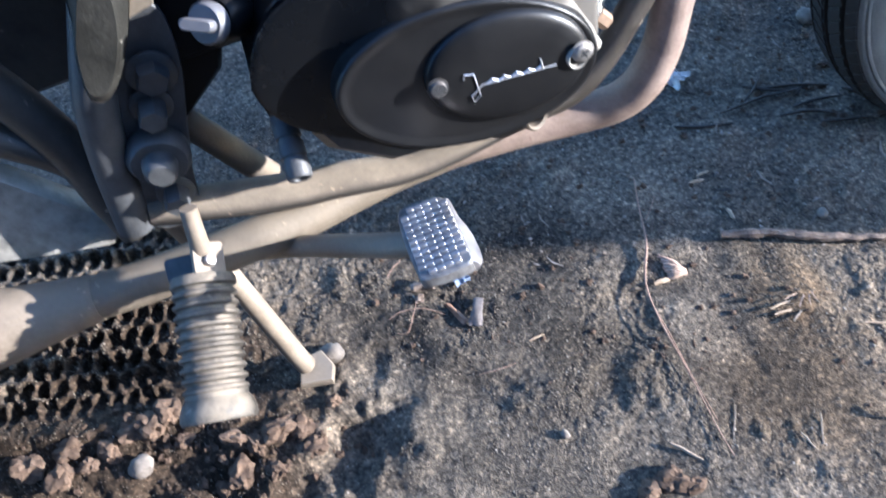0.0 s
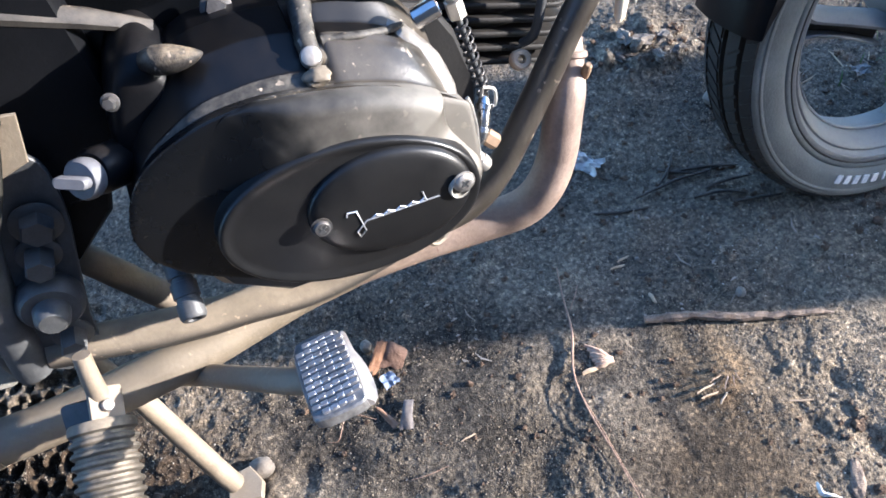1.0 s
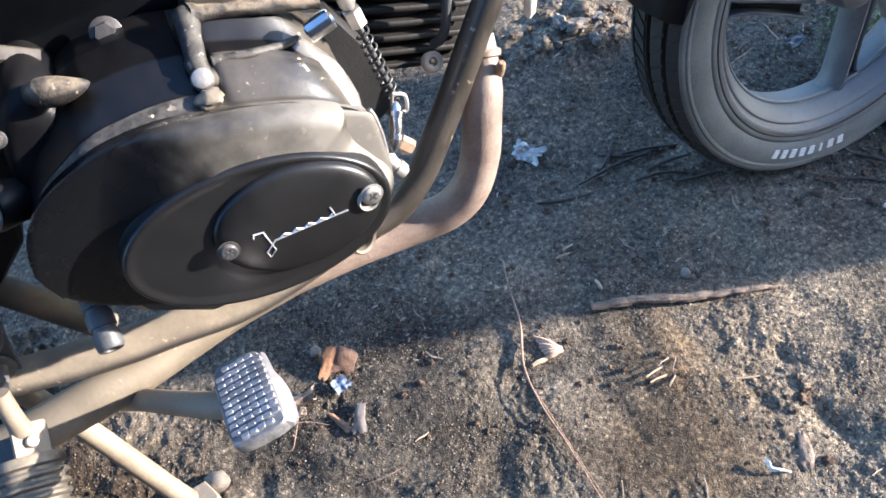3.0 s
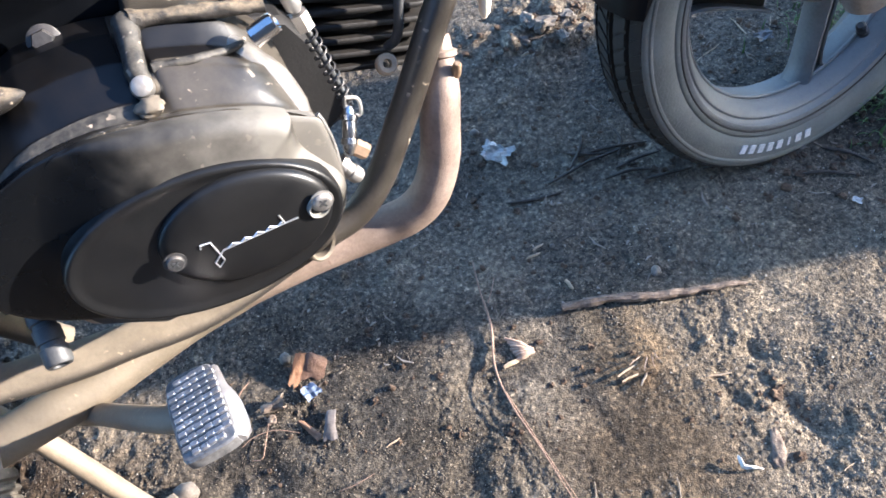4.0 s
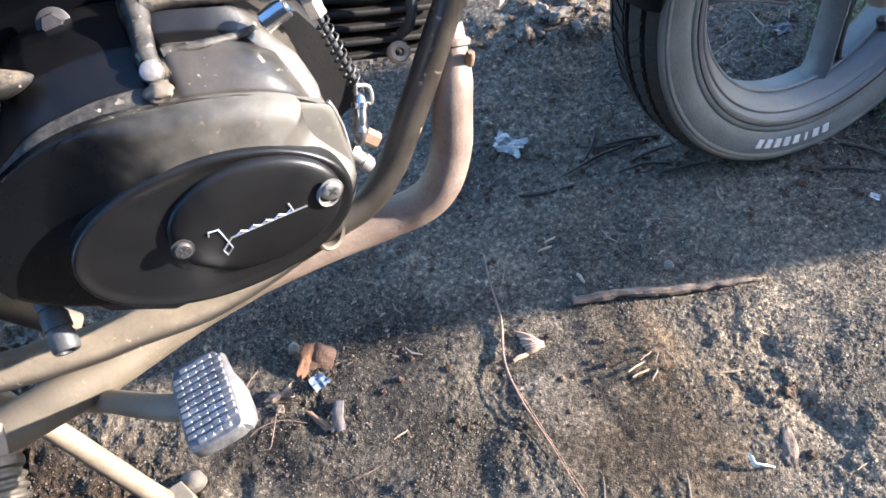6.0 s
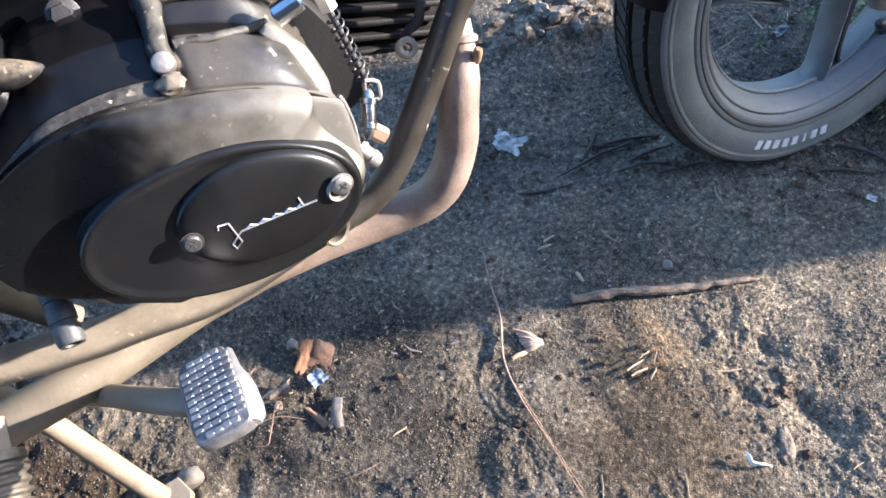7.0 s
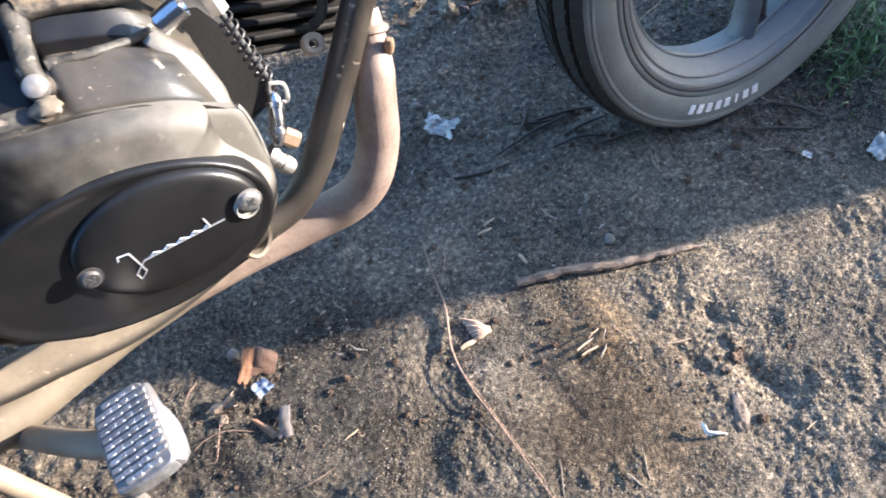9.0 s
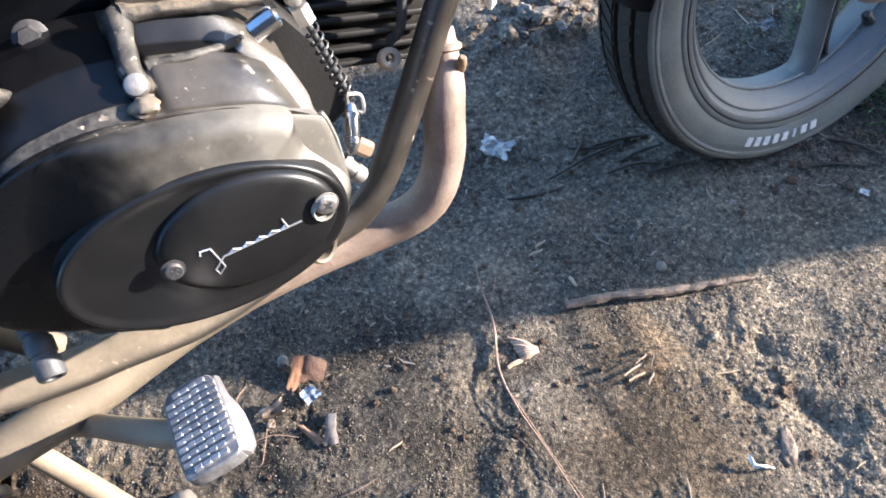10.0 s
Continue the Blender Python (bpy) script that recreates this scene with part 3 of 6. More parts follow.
def ellipse_ring(cx, cz, a, b, turn, y, n=56, power=2.0, bulge=0.0):
    ring = []
    for i in range(n):
        t = 2 * math.pi * i / n
        u = a * math.copysign(abs(math.cos(t)) ** (2 / power), math.cos(t))
        v = b * math.copysign(abs(math.sin(t)) ** (2 / power), math.sin(t))
        c, s = math.cos(radians(turn)), math.sin(radians(turn))
        ring.append(Vector((cx + u * c - v * s, y, cz + u * s + v * c)))
    return ring


bm = bmesh.new()
loft(bm, [body_ring(-0.188, 0.008), body_ring(-0.170, 0.018), body_ring(-0.150, 0.024), body_ring(-0.10, 0.034), body_ring(0.03, 0.040)])
crankcase = part("crankcase", bm, BLACK_PAINT, bike)


bm = bmesh.new()
slab(bm, [(-0.112, 0.462), (-0.090, 0.408), (-0.045, 0.374), (0.055, 0.368), (0.100, 0.395), (0.100, 0.47), (-0.05, 0.50)], (0, -0.06, 0), (0, -1, 0), (0, 0, 1), 0.122, 0.010)
part("sump", bm, DARK_STEEL, crankcase, "dark greasy underside of the crankcase")


def case_top(x, y):
    """Height of the case's upper side: a crest, a valley, a raised panel in front and a smooth dome behind."""
    crest = sum(np.interp(x + o, [-0.125, -0.105, -0.088, -0.045, 0.0, 0.022, 0.055, 0.088, 0.112, 0.126, 0.131, 0.137], [0.490, 0.528, 0.546, 0.561, 0.561, 0.5575, 0.547, 0.533, 0.517, 0.5065, 0.5005, 0.491]) for o in (-0.008, -0.004, 0.0, 0.004, 0.008)) / 5
    step = lambda d, w: 1 / (1 + np.exp(np.clip(-d / w, -40, 40)))
    inward = y + 0.200
    z = crest - 0.0035 * np.exp(-((inward - 0.010) / 0.006) ** 2)
    # raised front panel with its rolled front end
    front = step(x - 0.050, 0.0015)
    bent = inward - 0.014 * np.clip((x - 0.104) / 0.030, 0, 1) ** 2
    rise = np.interp(bent, [0.0, 0.005, 0.010, 0.0270, 0.0300, 0.0312, 0.0340, 0.0365, 0.0395, 0.055, 0.062, 0.068, 0.10], [0.0, 0.0003, 0.0024, 0.0185, 0.0206, 0.0212, 0.0236, 0.0250, 0.0222, 0.0240, 0.033, 0.0420, 0.046])
    roll = -0.55 * 0.004 * np.log1p(np.exp((x - 0.108 + 0.12 * np.clip(inward - 0.03, 0, 0.1)) / 0.004)) * np.clip(inward / 0.02, 0, 1)
    # smooth dome behind
    dome = np.interp(inward, [0.0, 0.010, 0.022, 0.050, 0.080, 0.12], [0.0, 0.000, 0.0035, 0.020, 0.028, 0.026]) - 0.25 * np.clip(-0.03 - x, 0, 1) * np.clip(inward / 0.05, 0, 1)
    return z + front * (rise + roll) + (1 - front) * dome


def case_panel(x0, x1, n, mat):
    bm = bmesh.new()
    us, vs = np.linspace(x0, x1, n), np.linspace(-0.2005, -0.085, 100)
    grid = [[bm.verts.new((u, v, float(case_top(u, v)))) for u in us] for v in vs]
    for i in range(len(vs) - 1):
        for j in range(len(us) - 1):
            bm.faces.new((grid[i][j], grid[i][j + 1], grid[i + 1][j + 1], grid[i + 1][j]))
    rim_line = [grid[0][j] for j in range(len(us))] + [grid[i][-1] for i in range(1, len(vs))] + [grid[-1][j] for j in range(len(us) - 2, -1, -1)] + [grid[i][0] for i in range(len(vs) - 2, 0, -1)]
    low = [bm.verts.new((p.co.x * 0.97, max(p.co.y, -0.199), 0.47)) for p in rim_line]
    for i in range(len(rim_line)):
        k2 = (i + 1) % len(rim_line)
        bm.faces.new((rim_line[i], rim_line[k2], low[k2], low[i]))
    top = part("case_top", bm, mat, crankcase, sharp=30)
    top.data.materials.append(DOME_PAINT)
    top.data.materials.append(CREST_DUST)
    for f in top.data.polygons:
        x, y = f.center.x, f.center.y
        f.material_index = 1 if x < 0.108 and -0.1620 + 0.014 * np.clip((x - 0.104) / 0.030, 0, 1) ** 2 < y < -0.125 else 2 if x < 0.034 and y < -0.1800 else 0


case_panel(0.036, 0.134, 50, PANEL_PAINT)
case_panel(-0.122, 0.0355, 64, DOME_PAINT)


# the clutch cover: a flat rear lobe, and in front of it a bulge that ends behind the oval in a rounded step
bm = bmesh.new()
loft(bm, [body_ring(-0.2035, 0.030), body_ring(-0.2035, 0.005), body_ring(-0.2032, 0.0026), body_ring(-0.2024, 0.0008), body_ring(-0.2008, 0.0), body_ring(-0.1985, 0.0012), body_ring(-0.1885, 0.002), body_ring(-0.1875, 0.006)])
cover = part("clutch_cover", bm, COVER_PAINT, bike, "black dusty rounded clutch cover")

BULGE = [(-0.031, 0.5590), (-0.018, 0.5610), (0.0, 0.560), (0.055, 0.546), (0.090, 0.531), (0.108, 0.5205), (0.1165, 0.5125), (0.1155, 0.503), (0.1150, 0.486), (0.1230, 0.4675), (0.1310, 0.450), (0.1305, 0.434), (0.117, 0.416), (0.085, 0.401), (0.03, 0.397), (-0.022, 0.406),
         (-0.058, 0.424), (-0.075, 0.446), (-0.080, 0.472), (-0.076, 0.497), (-0.064, 0.522), (-0.050, 0.542)]


def bulge_ring(inset):
    """A rounded shoulder and then a slow rise to the oval; towards the rear the shoulder fades into the flat lobe."""
    ring = []
    for p in smooth_line([(x, 0, z) for x, z in BULGE], 6, True):
        d = p - Vector((0.034, 0, 0.468))
        q = Vector((0.034, 0, 0.468)) + d * (1 - inset / d.length)
        rearward = min(max((0.040 - p.x) / 0.085, 0), 1)
        rearward *= rearward * (3 - 2 * rearward)
        u = min(max(inset, 0) / 0.013, 1)
        firm = 0.0142 * math.sqrt(1 - (1 - u) ** 2) + 0.0058 * min(max(inset, 0) / 0.046, 1) ** 0.9
        v = min(max(inset, 0) / 0.058, 1)
        soft = 0.0165 * v * v * (3 - 2 * v)
        depth = firm + (soft - firm) * rearward - (0.004 if inset < 0 else 0.0)
        ring.append(Vector((q.x, -0.2003 - depth - 0.0032 * min(rearward * 3, 1), q.z)))
    return ring


bm = bmesh.new()
loft(bm, [bulge_ring(v) for v in (0.055, 0.046, 0.040, 0.034, 0.028, 0.022, 0.017, 0.013, 0.0105, 0.008, 0.0058, 0.0040, 0.0026, 0.0014, 0.0006, 0.0001, -0.0002)])
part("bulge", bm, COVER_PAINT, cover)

bm = bmesh.new()
E = (0.0274, 0.4604, 0.0962, 0.0570, -10.5)
loft(bm, [ellipse_ring(E[0], E[1], E[2] + o, E[3] + o, E[4], y) for o, y in ((0.003, -0.205), (0.0022, -0.2185), (0.0014, -0.2218), (0.0, -0.2230), (-0.0022, -0.2233), (-0.0048, -0.2222), (-0.010, -0.2224), (-0.030, -0.2240))])
dome = part("oval_boss", bm, PLATE_PAINT, cover)

bm = bmesh.new()
P = (0.0552, 0.4611, 0.0592, 0.0408, -12)
loft(bm, [ellipse_ring(P[0], P[1], P[2] + o, P[3] + o, P[4], y) for o, y in ((0.0030, -0.2215), (0.0028, -0.2248), (0.0018, -0.2272), (0.0, -0.2288), (-0.0035, -0.2302), (-0.009, -0.2313), (-0.018, -0.2322), (-0.03, -0.2326))])
plate = part("name_plate", bm, PLATE_PAINT, cover, "smooth black oval plate with a silver emblem")


def screw(at, r, parent, mat=BARE_STEEL):
    bm = bmesh.new()
    lathe(bm, [(r * 1.30, 0), (r * 1.30, 0.0006), (r * 1.02, 0.0009), (r, 0.0022), (r * 0.85, 0.0032), (r * 0.45, 0.0036), (r * 0.2, 0.0030)], at, (0, -1, 0))
    ob = part("screw", bm, mat, parent, "worn steel cross-head screw")
    # dark bars on the head put the cross slot's shade into colour
    bm = bmesh.new()
    for turn in (25, 115):
        u = [Vector((c * math.cos(radians(turn)) - d * math.sin(radians(turn)), c * math.sin(radians(turn)) + d * math.cos(radians(turn)))) for c, d in rounded(r * 1.1, r * 0.24, r * 0.1, 2)]
        slab(bm, [(p.x, p.y) for p in u], Vector(at) + Vector((0, -0.0033, 0)), (0, -1, 0), (0, 0, 1), 0.0006, 0.0001)
    part("recess", bm, DARK_STEEL, parent)
    return ob


screw((0.0015, -0.2322, 0.4685), 0.0062, cover, AGED_STEEL)
screw((0.1085, -0.2345, 0.4585), 0.0066, cover)
bm = bmesh.new()
lathe(bm, [(0.0086, 0.0), (0.0088, 0.0040), (0.0080, 0.0052), (0.0068, 0.0046), (0.0062, 0.0010)], (0.1045, -0.2298, 0.4535), (0.10, -0.95, -0.05), 22, False)
part("screw_seat", bm, SCUFFED, cover, "bright worn ring under the screw")

# emblem: a run of thin silver strokes, standing on the plate
bm = bmesh.new()
W = 0.0011
for stroke in (((0.0205, 0.4685), (0.0217, 0.4716), (0.0285, 0.4700), (0.0300, 0.4510), (0.0245, 0.4472), (0.0237, 0.4525), (0.0330, 0.4590), (0.0885, 0.4540)),
               tuple((0.036 + 0.0046 * i, 0.4586 - 0.0004 * i + 0.0026 * (i % 2)) for i in range(10)),
               ((0.0785, 0.4548), (0.0775, 0.4636))):
    tube(bm, [Vector((x, -0.2330, z)) for x, z in stroke], W * 0.62, 6)
part("emblem", bm, SILVER_PRINT, cover, "thin silver metal emblem strokes")

# pillar with bosses and a domed bolt on top of the case
bm = bmesh.new()
tube(bm, smooth_line([(0.0415, -0.172, 0.556), (0.0425, -0.165, 0.570), (0.0455, -0.152, 0.5770), (0.0475, -0.142, 0.5830), (0.0495, -0.134, 0.5870), (0.050, -0.125, 0.585)], 5), [0.0070, 0.0080, 0.0072, 0.0082, 0.0096, 0.0070], 16)
for v in bm.verts:
    v.co += 0.0011 * noise.noise_vector(v.co * 120)
part("rib", bm, CREST_DUST, crankcase)
bm = bmesh.new()
lump(bm, Matrix.Translation((0.0400, -0.189, 0.5555)) @ pose(0, 0, 0, 40, 0, 0), 0.0098, 2.0, 0.35, 3, (1.0, 0.75, 0.5))
part("boss", bm, PIPE_DUST, crankcase, "dust-caked casting boss")
for at, r, h, ax in (((0.0535, -0.170, 0.5590), 0.0095, 0.0045, (0.25, -0.5, 0.85)),):
    bm = bmesh.new()
    lathe(bm, [(r * 1.5, -0.006), (r * 1.25, -0.001), (r, h * 0.45), (r * 0.7, h * 0.8), (r * 0.35, h * 0.98), (r * 0.05, h)], at, ax, 20)
    part("boss", bm, PIPE_DUST, crankcase, "dust-caked casting boss")
# dusty ridge along the foot of the upper band, with a rounded end
bm = bmesh.new()
tube(bm, smooth_line([(0.0520, -0.1665, 0.5665), (0.0600, -0.1660, 0.5650), (0.0795, -0.1650, 0.5590), (0.0970, -0.1560, 0.5510), (0.1137, -0.1430, 0.5440)], 6), [0.0042, 0.0036, 0.0036, 0.0034, 0.0026], 12)
for v in bm.verts:
    v.co += 0.0004 * noise.noise_vector(v.co * 140)
part("casting_ridge", bm, CREST_DUST, crankcase)
bolt("case_bolt", (0.0413, -0.1745, 0.5615), (0, -0.75, 0.66), 0.0078, 0.0085, BARE_STEEL, crankcase, False, "domed worn steel bolt", hexed=False)
bolt("engine_mount_bolt", (-0.006, -0.098, 0.5865), (0, -0.9, 0.42), 0.0082, 0.009, AGED_STEEL, bike, True, "large hexagon flange bolt")
bolt("case_bolt", (-0.0925, -0.163, 0.580), (-0.1, -0.95, 0.3), 0.0044, 0.008, AGED_STEEL, crankcase, True)

bm = bmesh.new()
hump = smooth_line([(-0.068, 0, 0.602), (-0.088, 0, 0.592), (-0.104, 0, 0.566), (-0.113, 0, 0.536), (-0.118, 0, 0.500), (-0.09, 0, 0.48), (-0.05, 0, 0.50), (-0.046, 0, 0.56), (-0.054, 0, 0.592)], 4, True)
mid = Vector((-0.082, 0, 0.545))
loft(bm, [[Vector((mid.x + (p.x - mid.x) * (1 - f), y, mid.z + (p.z - mid.z) * (1 - f))) for p in hump] for f, y in ((0.0, -0.04), (0.0, -0.118), (0.03, -0.130), (0.09, -0.140), (0.18, -0.147), (0.30, -0.151), (0.50, -0.153), (0.8, -0.154))])
# plain black instead of dusty paint puts the shade into the colour
part("rear_case", bm, BLACK_PLASTIC, crankcase, sharp=80)
bm = bmesh.new()
slab(bm, rounded(0.13, 0.19, 0.02), (-0.165, -0.02, 0.575), (0, -1, 0), (0, 0, 1), 0.085, 0.008)
part("air_box", bm, BLACK_PLASTIC, bike)
bm = bmesh.new()
slab(bm, rounded(0.30, 0.10, 0.02), (-0.02, 0.03, 0.645), (0, -1, 0), (0, 0, 1), 0.11, 0.01)
part("carburettor_box", bm, BLACK_PLASTIC, bike)

# rounded front shoulder of the upper panel; its sun highlight is in shape and colour
bm = bmesh.new()
tube(bm, smooth_line([(0.100, -0.130, 0.548), (0.1085, -0.1440, 0.5330), (0.1185, -0.1570, 0.5145), (0.1225, -0.1700, 0.4960), (0.1215, -0.1830, 0.4870)], 6), [0.0075, 0.0122, 0.0138, 0.0126, 0.0075], 22)
part("shoulder", bm, GLINT_PAINT, crankcase, "rounded shoulder with a painted sun highlight")

LEDGE = [(0.0520, -0.134, 0.5885), (0.0620, -0.133, 0.5850), (0.0900, -0.133, 0.5760), (0.1150, -0.132, 0.5660), (0.1380, -0.131, 0.5570)]
# dusty top ledge of the case, and the dark housing behind it
bm = bmesh.new()
tube(bm, smooth_line(LEDGE, 6), [0.0085, 0.0066, 0.0058, 0.0054, 0.0050], 14)
for v in bm.verts:
    v.co += 0.0016 * noise.noise_vector(v.co * 110) + 0.0008 * noise.noise_vector(v.co * 320)
part("top_ledge", bm, LEDGE_DUST, crankcase, "sunlit ledge with tan dust")
bm = bmesh.new()
slab(bm, [(-0.125, 0.520), (0.130, 0.500), (0.130, 0.580), (0.080, 0.632), (-0.040, 0.660), (-0.125, 0.640)], (0, 0.02, 0), (0, -1, 0), (0, 0, 1), 0.10, 0.012)
part("upper_case", bm, DOME_PAINT, crankcase)

# chrome adjuster nut
bm = bmesh.new()
lathe(bm, [(0.0060, -0.011), (0.0080, -0.0095), (0.0083, 0.006), (0.0076, 0.009), (0.0058, 0.0095), (0.0046, 0.0075), (0.0016, 0.0075)], (0.1300, -0.160, 0.5545), (0.9, -0.15, 0.25), 20)
part("chrome_nut", bm, CHROME, bike, "bright chrome round nut")

# cylinder and its fins
FIN_AX = Vector((0.36, 0, 0.93)).normalized()
base = Vector((0.199, 0.0, 0.452))
bm = bmesh.new()
lathe(bm, [(0.050, 0.0), (0.050, 0.16)], base, FIN_AX, 28)
cylinder = part("cylinder", bm, FIN_BLACK, bike, "black finned engine cylinder")
fin_mesh = None
for i in range(-2, 10):
    if fin_mesh is None:
        bm = bmesh.new()
        slab(bm, rounded(0.150, 0.122, 0.018), (0, 0, 0), (0, 0, 1), (0, 1, 0), 0.0050, 0.0012)
        fin_mesh = finish(bm, "fin", FIN_BLACK)
    fin = new("fin", fin_mesh)
    fin.parent = cylinder
    fin.matrix_basis = axis_frame(base + FIN_AX * (0.006 + 0.0132 * i), FIN_AX) @ pose(0, 0, 0, 0, 0, 90)

bm = bmesh.new()
lathe(bm, [(0.0040, -0.004), (0.0040, 0.0045), (0.0075, 0.005), (0.0092, 0.0035), (0.0092, -0.004), (0.006, -0.006)], (0.2128, -0.0985, 0.4485), (0.1, -0.85, 0.5), 14, False)
part("lug_nut", bm, LUG_TAN, bike, "tarnished brass-coloured hollow nut")
bm = bmesh.new()
tube(bm, smooth_line([(0.262, -0.10, 0.56), (0.240, -0.104, 0.50), (0.230, -0.098, 0.468), (0.222, -0.085, 0.455)], 6), 0.0042, 10)
part("oil_pipe", bm, DARK_STEEL, bike)

# dark block added where the gap beside the flange lies in shade
bm = bmesh.new()
slab(bm, [(0.120, 0.535), (0.150, 0.522), (0.1647, 0.493), (0.1735, 0.437), (0.167, 0.414), (0.140, 0.405), (0.115, 0.43)], (0, -0.02, 0), (0, -1, 0), (0, 0, 1), 0.07, 0.006)
part("case_nose", bm, FIN_BLACK, crankcase)

# clutch arm, spring and cable
bm = bmesh.new()
s0, s1 = Vector((0.160, -0.130, 0.522)), Vector((0.166, -0.130, 0.452))
m = axis_frame(s0, s1 - s0)
turns, length = 9, (s1 - s0).length
tube(bm, [m @ Vector((0.0056 * math.cos(a), 0.0056 * math.sin(a), length * a / (2 * math.pi * turns))) for a in np.linspace(0, 2 * math.pi * turns, turns * 14)], 0.0009, 6)
part("spring", bm, AGED_STEEL, bike, "small steel coil spring")
bm = bmesh.new()
tube(bm, [(0.158, -0.130, 0.56), (0.160, -0.130, 0.522), (0.167, -0.131, 0.450)], 0.0026, 10)
part("clutch_cable", bm, DARK_STEEL, bike)
bm = bmesh.new()
lathe(bm, [(0.0075, 0), (0.0075, 0.014)], (0.1585, -0.130, 0.540), s1 - s0, 6)
lathe(bm, [(0.005, 0), (0.0065, 0.004), (0.0065, 0.02), (0.004, 0.024)], (0.156, -0.130, 0.565), s1 - s0, 14)
part("cable_adjuster", bm, BARE_STEEL, bike)
bm = bmesh.new()
loop = [(0.1640, -0.136, 0.4620), (0.1735, -0.136, 0.4555), (0.1705, -0.137, 0.4420), (0.1610, -0.137, 0.4490)]
tube(bm, smooth_line(loop + loop[:1], 6), 0.0016, 8)
part("clevis", bm, BARE_STEEL, bike, "steel wire clevis loop")
bm = bmesh.new()
tube(bm, smooth_line([(0.1640, -0.1345, 0.4535), (0.1620, -0.1380, 0.4490), (0.1565, -0.1440, 0.4385), (0.1500, -0.1500, 0.4275), (0.1465, -0.1525, 0.4225)], 5), [0.0030, 0.0055, 0.0062, 0.0056, 0.0035], 16)
for p, r in (((0.1605, -0.1400, 0.4462), 0.0074), ((0.1520, -0.1480, 0.4310), 0.0072)):
    lathe(bm, [(r * 0.7, -0.003), (r, -0.002), (r, 0.002), (r * 0.7, 0.003)], p, (-0.52, -0.50, -0.80), 16, False)
part("clutch_arm", bm, CHROME, bike, "bright chrome clutch release arm")
bm = bmesh.new()
lathe(bm, [(0.0078, 0.0), (0.0080, 0.006), (0.0066, 0.0075), (0.0064, 0.013), (0.0076, 0.0140), (0.0074, 0.0215), (0.0055, 0.0240), (0.001, 0.0245)], (0.1370, -0.150, 0.4195), (0.42, -0.18, -0.86), 16)
part("cable_bolt", bm, BARE_STEEL, bike, "worn bright steel shouldered bolt")
bolt("cable_nut", (0.1535, -0.146, 0.4240), (0.62, -0.30, -0.72), 0.0072, 0.0135, BRASS, bike, False, "dusty brown hexagon nut")
bm = bmesh.new()
tube(bm, smooth_line([(0.1345, -0.1985, 0.500), (0.1360, -0.1985, 0.492), (0.1363, -0.1980, 0.482), (0.1362, -0.1975, 0.472), (0.1340, -0.197, 0.452)], 5), 0.0016, 8)
part("gasket_edge", bm, BARE_STEEL, bike)

# filler cap
bm = bmesh.new()
lathe(bm, [(0.006, -0.006), (0.0135, -0.005), (0.0148, -0.001), (0.0148, 0.004), (0.0130, 0.0065), (0.003, 0.007)], (-0.131, -0.174, 0.541), (-0.50, -0.75, 0.42), 26)
cap = part("filler_cap", bm, WHITE_PLASTIC, bike, "grey-white plastic filler cap with a tab")
bm = bmesh.new()
slab(bm, rounded(0.024, 0.008, 0.0035), (-0.136, -0.180, 0.545), (-0.25, -0.85, 0.45), (0.35, 0.3, 0.8), 0.010, 0.0015)
part("tab", bm, WHITE_PLASTIC, cap)
bm = bmesh.new()
lathe(bm, [(0.017, -0.03), (0.017, 0.0), (0.014, 0.004)], (-0.126, -0.163, 0.537), (-0.50, -0.75, 0.42), 20)
part("filler_neck", bm, BLACK_PLASTIC, bike)

# black slab added to fill the dark area behind the cap
bm = bmesh.new()
slab(bm, [(-0.150, 0.575), (-0.128, 0.530), (-0.1367, 0.4924), (-0.1505, 0.4632), (-0.1971, 0.4292), (-0.2038, 0.4278), (-0.195, 0.50), (-0.185, 0.56)], (0, -0.04, 0), (0, -1, 0), (0, 0, 1), 0.06, 0.004)
part("intake_boot", bm, BLACK_PLASTIC, bike)

# cone boss at the rear of the case
bm = bmesh.new()
cone = [(0.0, 0.008), (0.2, 0.0128), (0.4, 0.0132), (0.55, 0.0120), (0.7, 0.0096), (0.8, 0.0076), (0.88, 0.0056), (0.94, 0.0038), (0.98, 0.0020), (1.0, 0.0004)]
tube(bm, [(-0.064 + 0.040 * f, -0.148 - 0.010 * math.sin(1.9 * f), 0.592 - 0.006 * f) for f, r in cone], [0.78 * r for f, r in cone], 22)
part("boss", bm, LEDGE_DUST, crankcase, sharp=80)

# gear shaft stub below the case
bm = bmesh.new()
lathe(bm, [(0.0105, 0.0), (0.0105, 0.018), (0.009, 0.0185), (0.009, 0.022), (0.0105, 0.0225), (0.0105, 0.034), (0.009, 0.0345), (0.009, 0.038), (0.0105, 0.0385), (0.0105, 0.050), (0.009, 0.0525), (0.006, 0.0525), (0.005, 0.050), (0.001, 0.050)], (-0.115, -0.158, 0.440), (-0.045, -0.80, -0.60), 22)
part("spigot", bm, DARK_STEEL, bike, "dark steel shaft stub")

